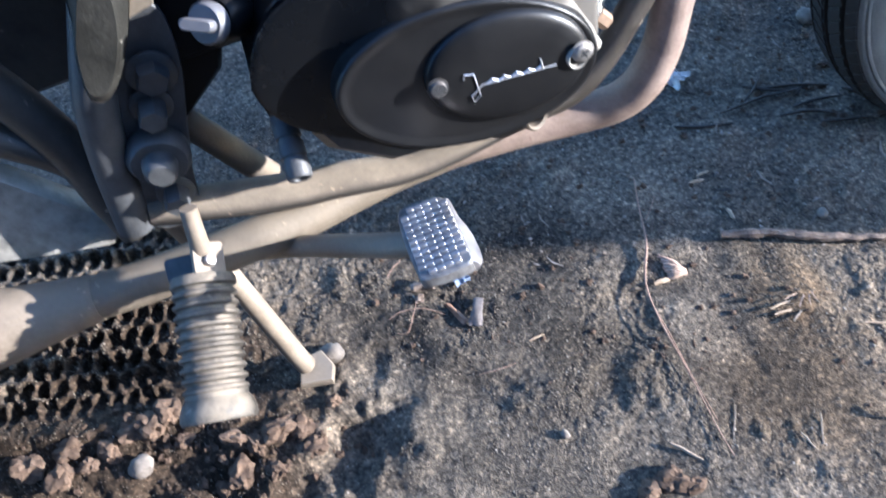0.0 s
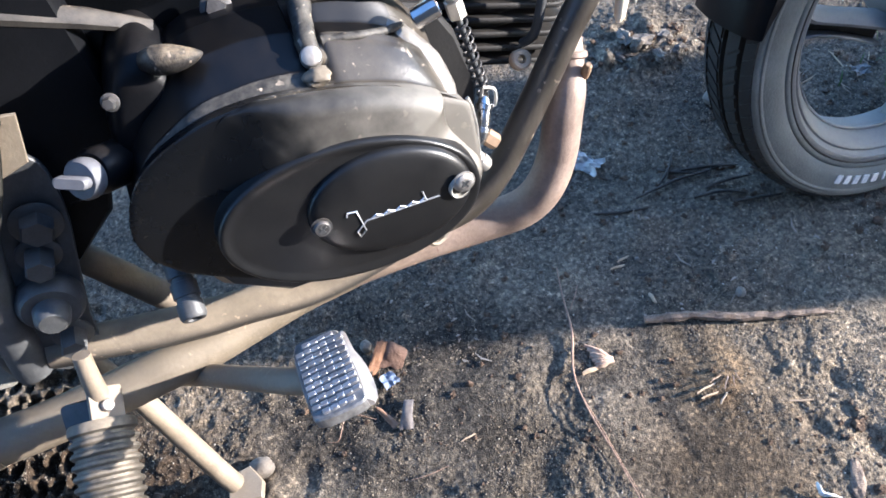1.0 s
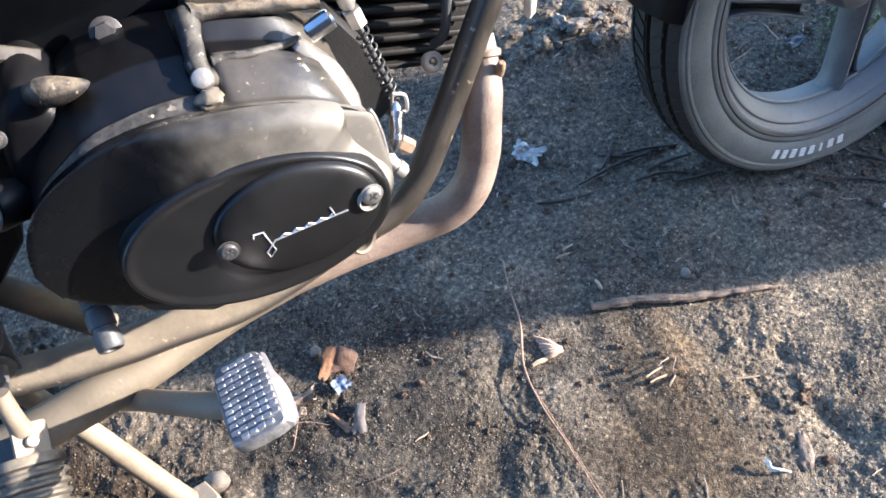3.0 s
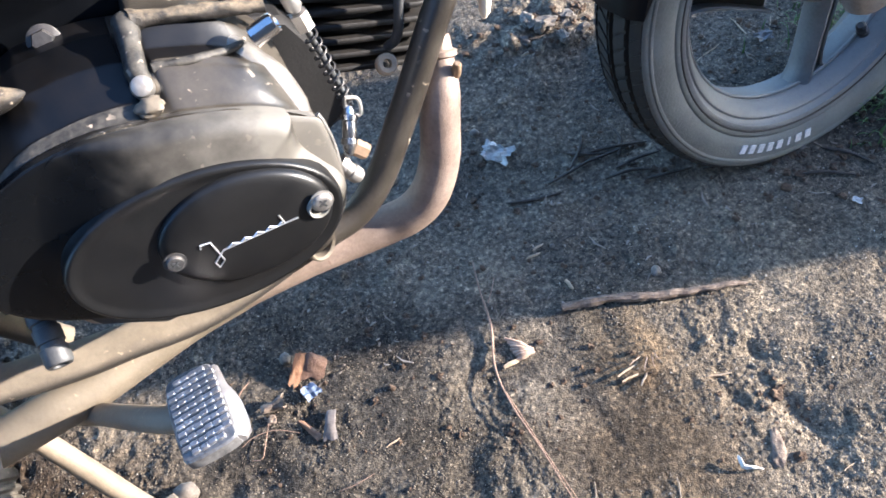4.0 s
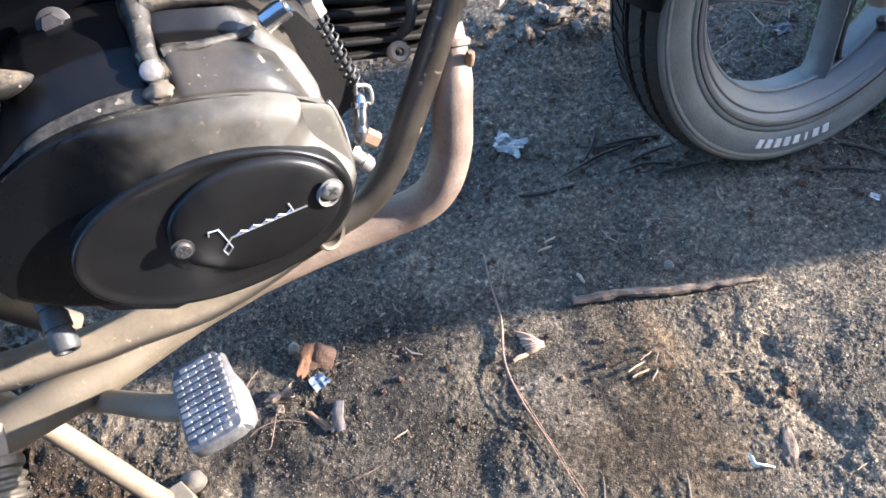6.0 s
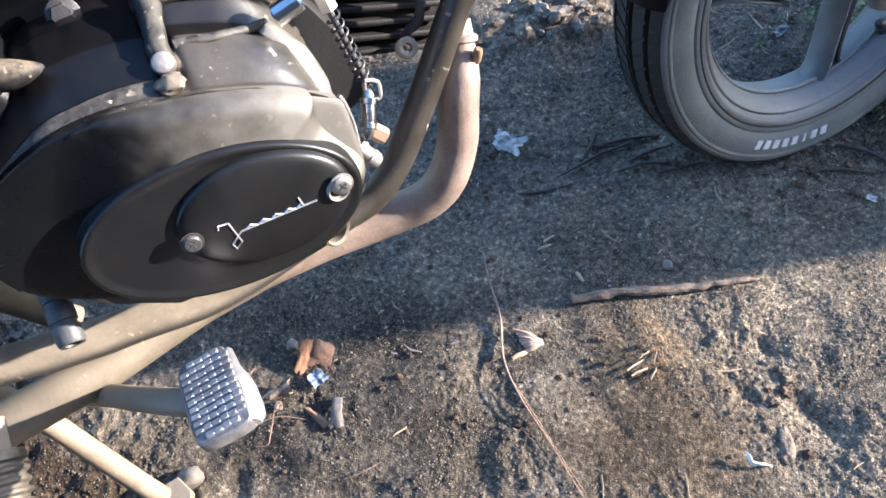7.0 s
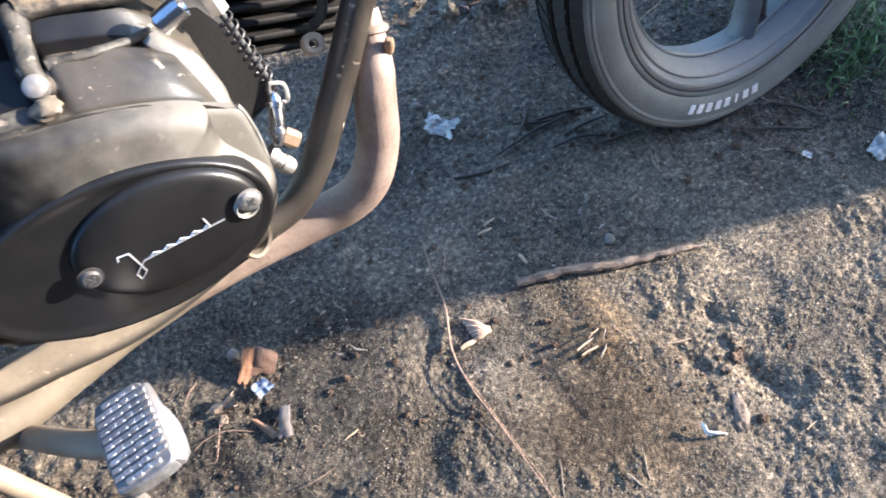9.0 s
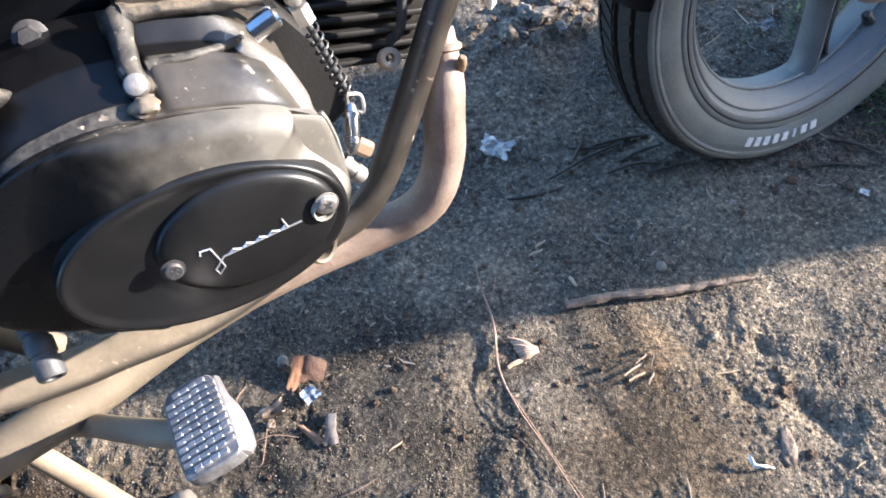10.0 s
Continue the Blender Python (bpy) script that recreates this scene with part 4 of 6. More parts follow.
# --- frame tubes and exhaust
bm = bmesh.new()
tube(bm, smooth_line([(0.444, -0.06, 0.70), (0.3335, -0.105, 0.561), (0.2605, -0.11, 0.4725), (0.232, -0.11, 0.434), (0.199, -0.112, 0.393), (0.168, -0.115, 0.358), (0.136, -0.118, 0.3365), (0.098, -0.118, 0.3300), (0.05, -0.118, 0.3240)], 6), [0.0122, 0.0124, 0.0130, 0.0134, 0.0136, 0.0136, 0.0134, 0.0132, 0.0132], 20)
frame_tube = part("down_tube", bm, TUBE_DUST, bike, "black frame tube with worn dusty paint")
bm = bmesh.new()
tube(bm, smooth_line([(0.055, -0.118, 0.3246), (0.0126, -0.118, 0.3180), (-0.030, -0.118, 0.3160), (-0.060, -0.118, 0.3205), (-0.095, -0.118, 0.3285), (-0.130, -0.118, 0.3340), (-0.164, -0.118, 0.3420), (-0.21, -0.117, 0.354), (-0.26, -0.115, 0.368)], 6), [0.0133, 0.0140, 0.0150, 0.0160, 0.0168, 0.0172, 0.0172, 0.0165, 0.0160], 20)
part("lower_rail", bm, RAIL_DUST, bike, "lower frame rail caked with tan dust")
bm = bmesh.new()
lathe(bm, [(0.0125, -0.016), (0.0130, 0.0100), (0.0150, 0.0120), (0.0166, 0.0105), (0.0166, -0.024)], (0.088, -0.128, 0.3385), (0.45, -0.75, 0.05), 28, False)
lathe(bm, [(0.0125, -0.016), (0.001, -0.016)], (0.088, -0.128, 0.3385), (0.45, -0.75, 0.05), 28)
part("mount_bush", bm, PIPE_DUST, bike, "dusty open steel bush")

bm = bmesh.new()
tube(bm, smooth_line([(0.264, -0.088, 0.445), (0.258, -0.098, 0.420), (0.250, -0.104, 0.402), (0.239, -0.108, 0.378), (0.227, -0.11, 0.342), (0.208, -0.11, 0.311), (0.184, -0.104, 0.292), (0.146, -0.092, 0.2835), (0.08, -0.085, 0.2865), (0.02, -0.085, 0.2905), (0.0, -0.0855, 0.2912)], 6),
     [0.012, 0.0125, 0.0165, 0.0185, 0.019, 0.0195, 0.0195, 0.0195, 0.0195, 0.0195, 0.0195], 22)
header = part("exhaust_header", bm, RUST_PIPE, bike, "rust-brown bent exhaust header pipe")
bm = bmesh.new()
tube(bm, smooth_line([(0.003, -0.0855, 0.2910), (-0.05, -0.091, 0.2925), (-0.10, -0.103, 0.2950), (-0.15, -0.117, 0.2985), (-0.20, -0.127, 0.3035), (-0.29, -0.13, 0.302), (-0.37, -0.132, 0.308), (-0.385, -0.132, 0.309)], 5), [0.0197, 0.0198, 0.020, 0.0203, 0.0207, 0.021, 0.0215, 0.0215], 22)
part("exhaust_pipe", bm, PIPE_DUST, bike, "exhaust pipe caked with pale dust")
bm = bmesh.new()
lathe(bm, [(0.0218, -0.01), (0.0235, 0.0), (0.028, 0.03), (0.036, 0.08), (0.041, 0.13), (0.041, 0.45), (0.03, 0.46)], (-0.352, -0.132, 0.3065), (-1, -0.02, 0.08), 26)
part("muffler", bm, STEEL_DUSTY, bike, "dusty pale steel muffler")
bm = bmesh.new()
lathe(bm, [(0.012, 0), (0.0150, 0.002), (0.0150, 0.006), (0.012, 0.008)], (0.2605, -0.095, 0.427), (0.30, 0.35, 0.88), 20)
part("header_flange", bm, RUST_PIPE, bike)
bolt("flange_stud", (0.2655, -0.108, 0.414), (0.1, -0.5, 0.85), 0.0045, 0.018, BRASS, bike, False, hexed=False)
bm = bmesh.new()
tube(bm, [(-0.25, -0.045, 0.470), (-0.213, -0.05, 0.404), (-0.186, -0.05, 0.352), (-0.163, -0.05, 0.308)], 0.0140, 16)
part("cross_tube", bm, RAIL_DUST, bike)

# --- foot rest
bm = bmesh.new()
slab(bm, [(p.x, p.z) for p in smooth_line([(-0.238, 0, 0.480), (-0.214, 0, 0.530), (-0.190, 0, 0.552), (-0.168, 0, 0.540), (-0.172, 0, 0.495), (-0.190, 0, 0.445), (-0.208, 0, 0.395), (-0.222, 0, 0.352), (-0.262, 0, 0.352), (-0.262, 0, 0.420)], 4, True)], (0, -0.118, 0.0), (0, -1, 0), (0, 0, 1), 0.006, 0.0012)
bracket = part("foot_bracket", bm, DARK_STEEL, bike, "greasy dark steel bracket plate with bolts")
for at, r, h in (((-0.195, -0.126, 0.4960), 0.0135, 0.016), ((-0.2085, -0.126, 0.4700), 0.0118, 0.024), ((-0.2290, -0.126, 0.3850), 0.0115, 0.022)):
    bolt("bolt", at, (0.03, -1, -0.1), r, h, DARK_STEEL, bracket, True)
bm = bmesh.new()
lathe(bm, [(0.023, 0), (0.026, 0.004), (0.026, 0.016), (0.022, 0.022), (0.0145, 0.022), (0.0135, 0.033), (0.010, 0.037), (0.001, 0.037)], (-0.2235, -0.122, 0.4290), (0.03, -1, -0.1), 24)
part("pivot_bush", bm, DARK_STEEL, bracket)

PEG0, PEG1 = Vector((-0.2270, -0.195, 0.346)), Vector((-0.2480, -0.292, 0.279))
peg_axis = (PEG1 - PEG0).normalized()
peg = new("footpeg")
peg.parent = bike
peg["label"] = "folding foot peg with ribbed dusty rubber"
bm = bmesh.new()
prof = [(0.012, 0.0), (0.0225, 0.001), (0.0240, 0.004), (0.0240, 0.009)]
for i in range(10):
    h = 0.011 + 0.0087 * i
    prof += [(0.0210, h), (0.0206, h + 0.0022), (0.0226, h + 0.0034), (0.0238, h + 0.0048), (0.0238, h + 0.0064), (0.0226, h + 0.0078)]
prof += [(0.0225, 0.101), (0.0248, 0.104), (0.0272, 0.111), (0.0276, 0.118), (0.0262, 0.1205), (0.0235, 0.1195), (0.020, 0.116), (0.002, 0.115)]
lathe(bm, [(r * 1.13, h) for r, h in prof], PEG0 + peg_axis * 0.002, peg_axis, 30)
part("rubber", bm, RUBBER_PEG, peg, "ribbed black rubber, grey with dust")
bm = bmesh.new()
slab(bm, rounded(0.027, 0.033, 0.003), PEG0 - peg_axis * 0.011 + Vector((0.008, -0.011, 0.006)), (0.62, -0.50, 0.60), -peg_axis, 0.005, 0.001)
part("clevis", bm, STEEL_DUSTY, peg, "pale steel clevis with a pivot pin")
bm = bmesh.new()
slab(bm, rounded(0.030, 0.032, 0.004), PEG0 - peg_axis * 0.009 + Vector((-0.012, -0.006, -0.001)), (-0.25, -0.70, 0.66), -peg_axis, 0.008, 0.001)
part("clevis", bm, DARK_STEEL, peg)
bolt("pin", PEG0 - peg_axis * 0.011 + Vector((0.0110, -0.0135, 0.009)), (0.62, -0.50, 0.60), 0.0052, 0.005, BARE_STEEL, peg, False, hexed=False)
bm = bmesh.new()
tube(bm, [(-0.2105, -0.183, 0.406), (-0.214, -0.187, 0.388), (-0.2180, -0.190, 0.366)], [0.0072, 0.0076, 0.0085], 12)
part("arm", bm, STEEL_DUSTY, peg)

# --- brake pedal: arm and ribbed pad
pedal = new("brake_pedal")
pedal.parent = bike
pedal["label"] = "brake pedal with a polished ribbed pad"
bm = bmesh.new()
tube(bm, smooth_line([(-0.20, -0.075, 0.24), (-0.155, -0.135, 0.283), (-0.11, -0.20, 0.326), (-0.065, -0.260, 0.364), (-0.042, -0.280, 0.374)], 6), 0.0105, 16)
part("arm", bm, STEEL_DUSTY, pedal)
PADM = Matrix.Translation((-0.034, -0.283, 0.377)) @ pose(0, 0, 0, 3, -4, 0)
bm = bmesh.new()
pad_line = smooth_line([(-0.022, 0.030, 0), (-0.014, 0.0385, 0), (0.009, 0.0360, 0), (0.0160, 0.029, 0), (0.0172, 0.010, 0), (0.0182, -0.008, 0), (0.0182, -0.030, 0), (0.0140, -0.0385, 0), (-0.018, -0.0365, 0), (-0.0225, -0.026, 0), (-0.0235, 0.0, 0)], 4, True)
slab(bm, [(p.x, p.y) for p in pad_line], (0, 0, -0.004), (0, 0, 1), (0, 1, 0), 0.012, 0.0014)
bm.transform(PADM)
pad = part("pad", bm, PAD_BODY, pedal, "polished alloy pad with rows of ribs")
bm = bmesh.new()
flange = []
for v, reach in ((0.030, 0.0015), (0.022, 0.0022), (0.012, 0.0030), (0.004, 0.0058), (-0.006, 0.0074), (-0.020, 0.0078), (-0.030, 0.0070), (-0.037, 0.0035)):
    flange.append([Vector((0.0150, v, 0.0070)), Vector((0.0172, v, 0.0072)), Vector((0.0185, v, 0.0062)), Vector((0.0180 + reach * 0.55, v, 0.0058 - reach * 0.50)), Vector((0.0180 + reach, v, 0.0045 - reach * 1.05)), Vector((0.0180 + reach - 0.001, v, 0.0005 - reach * 1.05)), Vector((0.0150, v, -0.002))])
loft(bm, flange)
bm.transform(PADM)
part("side_flange", bm, PEDAL_ALLOY, pedal, "bright sloping side of the pad")
for i in range(11):
    bm = bmesh.new()
    v = -0.0325 + 0.0063 * i
    for j in range(6):
        u = -0.0172 + 0.0063 * j
        if (i in (0, 10)) and j in (0, 5):
            continue
        slab(bm, rounded(0.0062, 0.0042, 0.0008, 2), (u, v + 0.0005 * (j % 2), 0.0072), (0, 0, 1), (0, 1, 0), 0.0030, 0.0007)
    bm.transform(PADM)
    part("rib", bm, PEDAL_ALLOY, pedal)

# --- stand leg
stand = new("stand")
stand.parent = bike
stand["label"] = "pale dusty steel stand leg with a flat foot"
bm = bmesh.new()
tube(bm, [(-0.272, -0.05, 0.30), (-0.2515, -0.057, 0.21), (-0.234, -0.060, 0.05), (-0.230, -0.060, 0.022)], [0.012, 0.012, 0.0125, 0.0125], 16)
part("leg", bm, STEEL_DUSTY, stand)
bm = bmesh.new()
slab(bm, [(-0.022, -0.020), (0.018, -0.026), (0.024, -0.004), (0.012, 0.022), (-0.016, 0.018)], (-0.222, -0.062, 0.006), (0.1, -0.1, 1), (0, 1, 0), 0.012, 0.002)
part("foot", bm, STEEL_DUSTY, stand)

# --- front wheel
HUB = Vector((0.7428, 0.006, 0.252))
wheel = new("front_wheel")
wheel.parent = bike
wheel.matrix_basis = Matrix.Translation(HUB)
wheel["label"] = "cast grey wheel with a weathered road tyre"
AX = (0, -1, 0)


def turned(profile, name, mat, parent, sides=96, label=""):
    """A ring turned round the axle, from a closed profile of (radius, y)."""
    bm = bmesh.new()
    rows = [[bm.verts.new((r * math.cos(a), y, r * math.sin(a))) for a in (2 * math.pi * j / sides for j in range(sides))] for r, y in profile]
    for i in range(len(rows)):
        p, q = rows[i], rows[(i + 1) % len(rows)]
        for j in range(sides):
            bm.faces.new((p[j], p[(j + 1) % sides], q[(j + 1) % sides], q[j]))
    return part(name, bm, mat, parent, label)


side = [(0.194, -0.034), (0.1985, -0.0400), (0.2010, -0.0452), (0.2045, -0.0462), (0.2070, -0.0458), (0.2085, -0.0446), (0.2105, -0.0465), (0.220, -0.0490), (0.229, -0.0490), (0.2345, -0.0478), (0.2360, -0.0488), (0.2380, -0.0486), (0.2392, -0.0470), (0.2412, -0.0474), (0.2432, -0.0462), (0.2450, -0.0440)]
side = [(0.2085 + max(r - 0.2085, 0) * 1.17 + min(r - 0.2085, 0), y * 1.02) for r, y in side]
tyre = turned(side + [(0.250, -0.037), (0.250, 0.037)] + [(r, -y) for r, y in side[::-1]] + [(0.192, 0.0)], "tyre", TYRE, wheel, 140, "weathered grey road tyre")
tread_prof = [(0.243, -0.0445), (0.2478, -0.041), (0.2508, -0.032), (0.2508, -0.0295), (0.2455, -0.0288), (0.2455, -0.0255), (0.2525, -0.0250), (0.2538, -0.0040), (0.2485, -0.0034), (0.2485, 0.0034), (0.2538, 0.0040), (0.2525, 0.0250), (0.2455, 0.0255), (0.2455, 0.0288), (0.2508, 0.0295), (0.2508, 0.032), (0.2478, 0.041), (0.243, 0.0445)]
tread_prof = [(r + 0.0065, y * 1.03) for r, y in tread_prof]
tread = turned(tread_prof + [(0.244, 0.03), (0.244, -0.03)], "tread", TREAD, wheel, 140, "dark grooved tread")
# slanting lugs across the tread, joined
bm = bmesh.new()
for i in range(84):
    t = 2 * math.pi * i / 84
    for y0, y1, r0, r1, sk in ((-0.0435, -0.0315, 0.2462, 0.2520, 0.006), (-0.0245, -0.006, 0.2535, 0.2550, 0.012), (0.006, 0.0245, 0.2550, 0.2535, -0.012), (0.0315, 0.0435, 0.2520, 0.2462, -0.006)):
        quad = []
        for y, r, d in ((y0, r0, 0.0), (y1, r1, sk)):
            for da in (-0.029, 0.029):
                a = t + da + d / 0.25
                quad.append((r + 0.0074, a, y * 1.03))
        a4, b4, c4, d4 = quad
        top = [bm.verts.new((r * math.cos(a), y, r * math.sin(a))) for r, a, y in (a4, b4, d4, c4)]
        bot = [bm.verts.new(((r - 0.006) * math.cos(a), y, (r - 0.006) * math.sin(a))) for r, a, y in (a4, b4, d4, c4)]
        bm.faces.new(top)
        for q in range(4):
            bm.faces.new((top[q], top[(q + 1) % 4], bot[(q + 1) % 4], bot[q]))
lugs = part("lug_pattern", bm, TREAD, wheel)
tagged(lugs, "slanting rubber lug pattern", kind="stuff")
rim = turned([(0.1965, -0.0405), (0.1990, -0.0432), (0.1985, -0.0452), (0.1950, -0.0455), (0.1925, -0.0440), (0.1910, -0.0395), (0.1875, -0.0365), (0.1850, -0.0372), (0.1825, -0.0360), (0.1780, -0.0290), (0.1720, -0.0215), (0.1690, -0.0150), (0.1675, 0.0), (0.1685, 0.018), (0.1730, 0.0225), (0.1760, 0.0240), (0.190, 0.038), (0.1985, 0.0452), (0.1965, 0.0405), (0.192, 0.03), (0.189, 0.0), (0.192, -0.03)], "rim", ALLOY, wheel, 140, "dull grey cast rim")
for r, y, w, mat, nm in ((0.1680, -0.0125, 0.0030, ALLOY, "rim_lip"), (0.1998, -0.0450, 0.0017, TREAD, "bead_seam")):
    turned([(r + w * math.cos(a), y + w * math.sin(a)) for a in (2 * math.pi * j / 10 for j in range(10))], nm, mat, wheel, 140)
bm = bmesh.new()
lathe(bm, [(0.020, -0.05), (0.030, -0.045), (0.034, -0.03), (0.034, 0.03), (0.030, 0.045), (0.020, 0.05)], (0, 0, 0), AX, 32)
part("hub", bm, ALLOY, wheel)
for turn, lean in ((-83.5, 1.0), (6.5, 1.0), (96.5, 1.0), (167.0, 0.2)):
    # a swept cast spoke: a broad pale flange, a thin trailing flange and a dark pocket between them
    t = radians(turn)
    tan, out = Vector((-math.sin(t), 0, math.cos(t))), Vector((math.cos(t), 0, math.sin(t)))
    stations = ((0.040, 0.024 + 0.019 * lean), (0.075, 0.0155 + 0.015 * lean), (0.110, 0.0080 + 0.009 * lean), (0.140, 0.0025 + 0.004 * lean), (0.158, -0.0005 + 0.001 * lean), (0.1705, -0.004))
    wide = (0.016, 0.0140, 0.0125, 0.0130, 0.0160, 0.0260)
    spoke_rings, pocket, trail = [], [], []
    for (r, sweep), w in zip(stations, wide):
        c = out * r + tan * sweep
        spoke_rings.append([c + tan * u + Vector((0, v, 0)) for u, v in ((-w * 1.15, -0.004), (-w * 0.9, -0.0125), (-w * 0.35, -0.0205), (-w * 0.12, -0.0205), (-w * 0.05, 0.014), (-w * 0.8, 0.016), (-w * 1.15, 0.010))])
        pocket.append([c + tan * u + Vector((0, v, 0)) for u, v in ((-w * 0.2, -0.002), (w + 0.002, 0.001), (w + 0.002, 0.013), (-w * 0.2, 0.013))])
        trail.append([c + tan * u + Vector((0, v, 0)) for u, v in ((w, -0.0125), (w + 0.0022, -0.0140), (w + 0.0042, -0.0125), (w + 0.0042, 0.014), (w, 0.014))])
    bm = bmesh.new()
    loft(bm, spoke_rings)
    loft(bm, trail)
    spoke = part("spoke", bm, ALLOY, wheel)
    # dark tread colour puts the pocket's shade into this web
    bm = bmesh.new()
    loft(bm, pocket)
    part("pocket", bm, TREAD, spoke, "web between the spoke flanges, coloured dark for shade")
bm = bmesh.new()
t = radians(-54.5)
lathe(bm, [(0.0085, -0.006), (0.0080, 0.002), (0.0060, 0.004), (0.0060, 0.010), (0.0066, 0.011), (0.0066, 0.022), (0.004, 0.026)], Vector((0.168 * math.cos(t), -0.017, 0.168 * math.sin(t))), (-math.cos(t) * 0.9, -0.3, -math.sin(t) * 0.9), 12)
part("valve", bm, AGED_STEEL, wheel)
# worn white maker's print on the sidewall, as plain bars
for i in range(8):
    bm = bmesh.new()
    t = radians(-122.0 + 4.05 * i)
    c = Vector((0.2238 * math.cos(t), -0.0496, 0.2238 * math.sin(t)))
    slab(bm, rounded(0.0098 if i != 5 else 0.0040, 0.0128, 0.001, 2), c, (0, -1, 0), Vector((c.x, 0, c.z)), 0.0014, 0.0003)
    part("print_bar", bm, WHITE_PRINT, wheel)
# mudguard
bm = bmesh.new()
rings = []
for i in range(26):
    t = radians(40 + 123.5 * i / 25)
    cutaway = 0.016 * max(0, (i - 20) / 5) ** 2
    c, s = math.cos(t), math.sin(t)
    rings.append([Vector((max(r, 0.245 + cutaway) * c, y, max(r, 0.245 + cutaway) * s)) for r, y in ((0.245, -0.058), (0.262, -0.0585), (0.274, -0.048), (0.280, -0.02), (0.281, 0.0), (0.280, 0.02), (0.274, 0.048), (0.262, 0.0585), (0.245, 0.058), (0.245, 0.054), (0.26, 0.0545), (0.271, 0.045), (0.277, 0.0), (0.271, -0.045), (0.26, -0.0545), (0.245, -0.054))])
loft(bm, rings)
bm.transform(Matrix.Translation(HUB))
part("mudguard", bm, BLACK_PLASTIC, bike, "black front mudguard")

# --- left side: tubes and brackets behind the case
bm = bmesh.new()
tube(bm, smooth_line([(-0.165, -0.125, 0.66), (-0.185, -0.128, 0.60), (-0.215, -0.13, 0.545), (-0.243, -0.13, 0.49), (-0.262, -0.125, 0.43), (-0.278, -0.12, 0.36)], 6), 0.0165, 18)
part("frame_tube", bm, DARK_STEEL, bike)
bm = bmesh.new()
gusset = smooth_line([(-0.140, 0, 0.720), (-0.154, 0, 0.610), (-0.166, 0, 0.584), (-0.192, 0, 0.538), (-0.2180, 0, 0.508), (-0.234, 0, 0.510), (-0.226, 0, 0.545), (-0.210, 0, 0.585), (-0.186, 0, 0.720)], 4, True)
slab(bm, [(p.x, p.z) for p in gusset], (0, -0.150, 0), (0, -1, 0), (0, 0, 1), 0.024, 0.0125)
part("frame_gusset", bm, OLIVE_SCUFF, bike, "scuffed olive-grey frame gusset, worn at the edge")
bm = bmesh.new()
tube(bm, smooth_line([(-0.34, -0.09, 0.56), (-0.315, -0.09, 0.50), (-0.298, -0.092, 0.44), (-0.292, -0.095, 0.38), (-0.285, -0.10, 0.34)], 6), 0.019, 14)
part("frame_tube", bm, FRAME_PAINT, bike)
bm = bmesh.new()
tube(bm, smooth_line([(-0.42, -0.085, 0.50), (-0.36, -0.085, 0.475), (-0.31, -0.088, 0.43), (-0.285, -0.09, 0.38)], 6), 0.015, 14)
part("frame_tube", bm, FRAME_PAINT, bike)
bm = bmesh.new()
slab(bm, [(-0.60, 0.50), (-0.363, 0.428), (-0.334, 0.388), (-0.307, 0.350), (-0.306, 0.330), (-0.320, 0.320), (-0.372, 0.331), (-0.60, 0.395)], (0, -0.060, 0), (0, -1, 0), (0, 0, 1), 0.026, 0.004)
part("swing_arm", bm, SCUFFED, bike, "scuffed grey box-section swing arm")
bm = bmesh.new()
tube(bm, [(-0.17, -0.10, 0.652), (-0.137, -0.10, 0.637), (-0.09, -0.10, 0.614), (-0.052, -0.10, 0.592)], [0.009, 0.009, 0.008, 0.005], 8, squash=0.6)
part("bar", bm, FRAME_PAINT, bike, "dusty flat steel bar")
bm = bmesh.new()
slab(bm, [(-0.186, 0.598), (-0.158, 0.594), (-0.151, 0.592), (-0.163, 0.557), (-0.186, 0.552)], (0, -0.150, 0), (0, -1, 0), (0, 0, 1), 0.004, 0.001)
part("side_plate", bm, PIPE_DUST, bike)

# dark panel added to fill the gap behind the frame tubes
bm = bmesh.new()
slab(bm, [(-0.62, 0.42), (-0.30, 0.43), (-0.245, 0.47), (-0.215, 0.56), (-0.20, 0.72), (-0.62, 0.72)], (0, 0.06, 0), (0, -1, 0), (0, 0, 1), 0.03, 0.006)
part("inner_mudguard", bm, FRAME_PAINT, bike)

# --- upper works, which shade the engine from above
bm = bmesh.new()
loft(bm, [[Vector((x, w * math.cos(a), z + h * math.sin(a))) for a in (2 * math.pi * j / 20 for j in range(20))] for x, w, z, h in ((0.02, 0.05, 0.80, 0.05), (0.05, 0.10, 0.81, 0.09), (0.16, 0.125, 0.83, 0.115), (0.30, 0.135, 0.85, 0.125), (0.40, 0.11, 0.86, 0.10), (0.44, 0.05, 0.86, 0.05))])
part("fuel_tank", bm, BLACK_PAINT, bike)
bm = bmesh.new()
loft(bm, [[Vector((x, w * math.copysign(abs(math.cos(a)) ** 0.6, math.cos(a)), z + h * math.copysign(abs(math.sin(a)) ** 0.6, math.sin(a)))) for a in (2 * math.pi * j / 20 for j in range(20))] for x, w, z, h in ((0.03, 0.07, 0.76, 0.03), (-0.02, 0.11, 0.755, 0.045), (-0.25, 0.13, 0.74, 0.05), (-0.55, 0.14, 0.78, 0.06), (-0.75, 0.10, 0.80, 0.04))])
part("seat", bm, TREAD, bike)
bm = bmesh.new()
slab(bm, [(-0.36, 0.68), (-0.10, 0.68), (0.0, 0.72), (0.0, 0.76), (-0.36, 0.76)], (0, -0.09, 0), (0, -1, 0), (0, 0, 1), 0.03, 0.008)
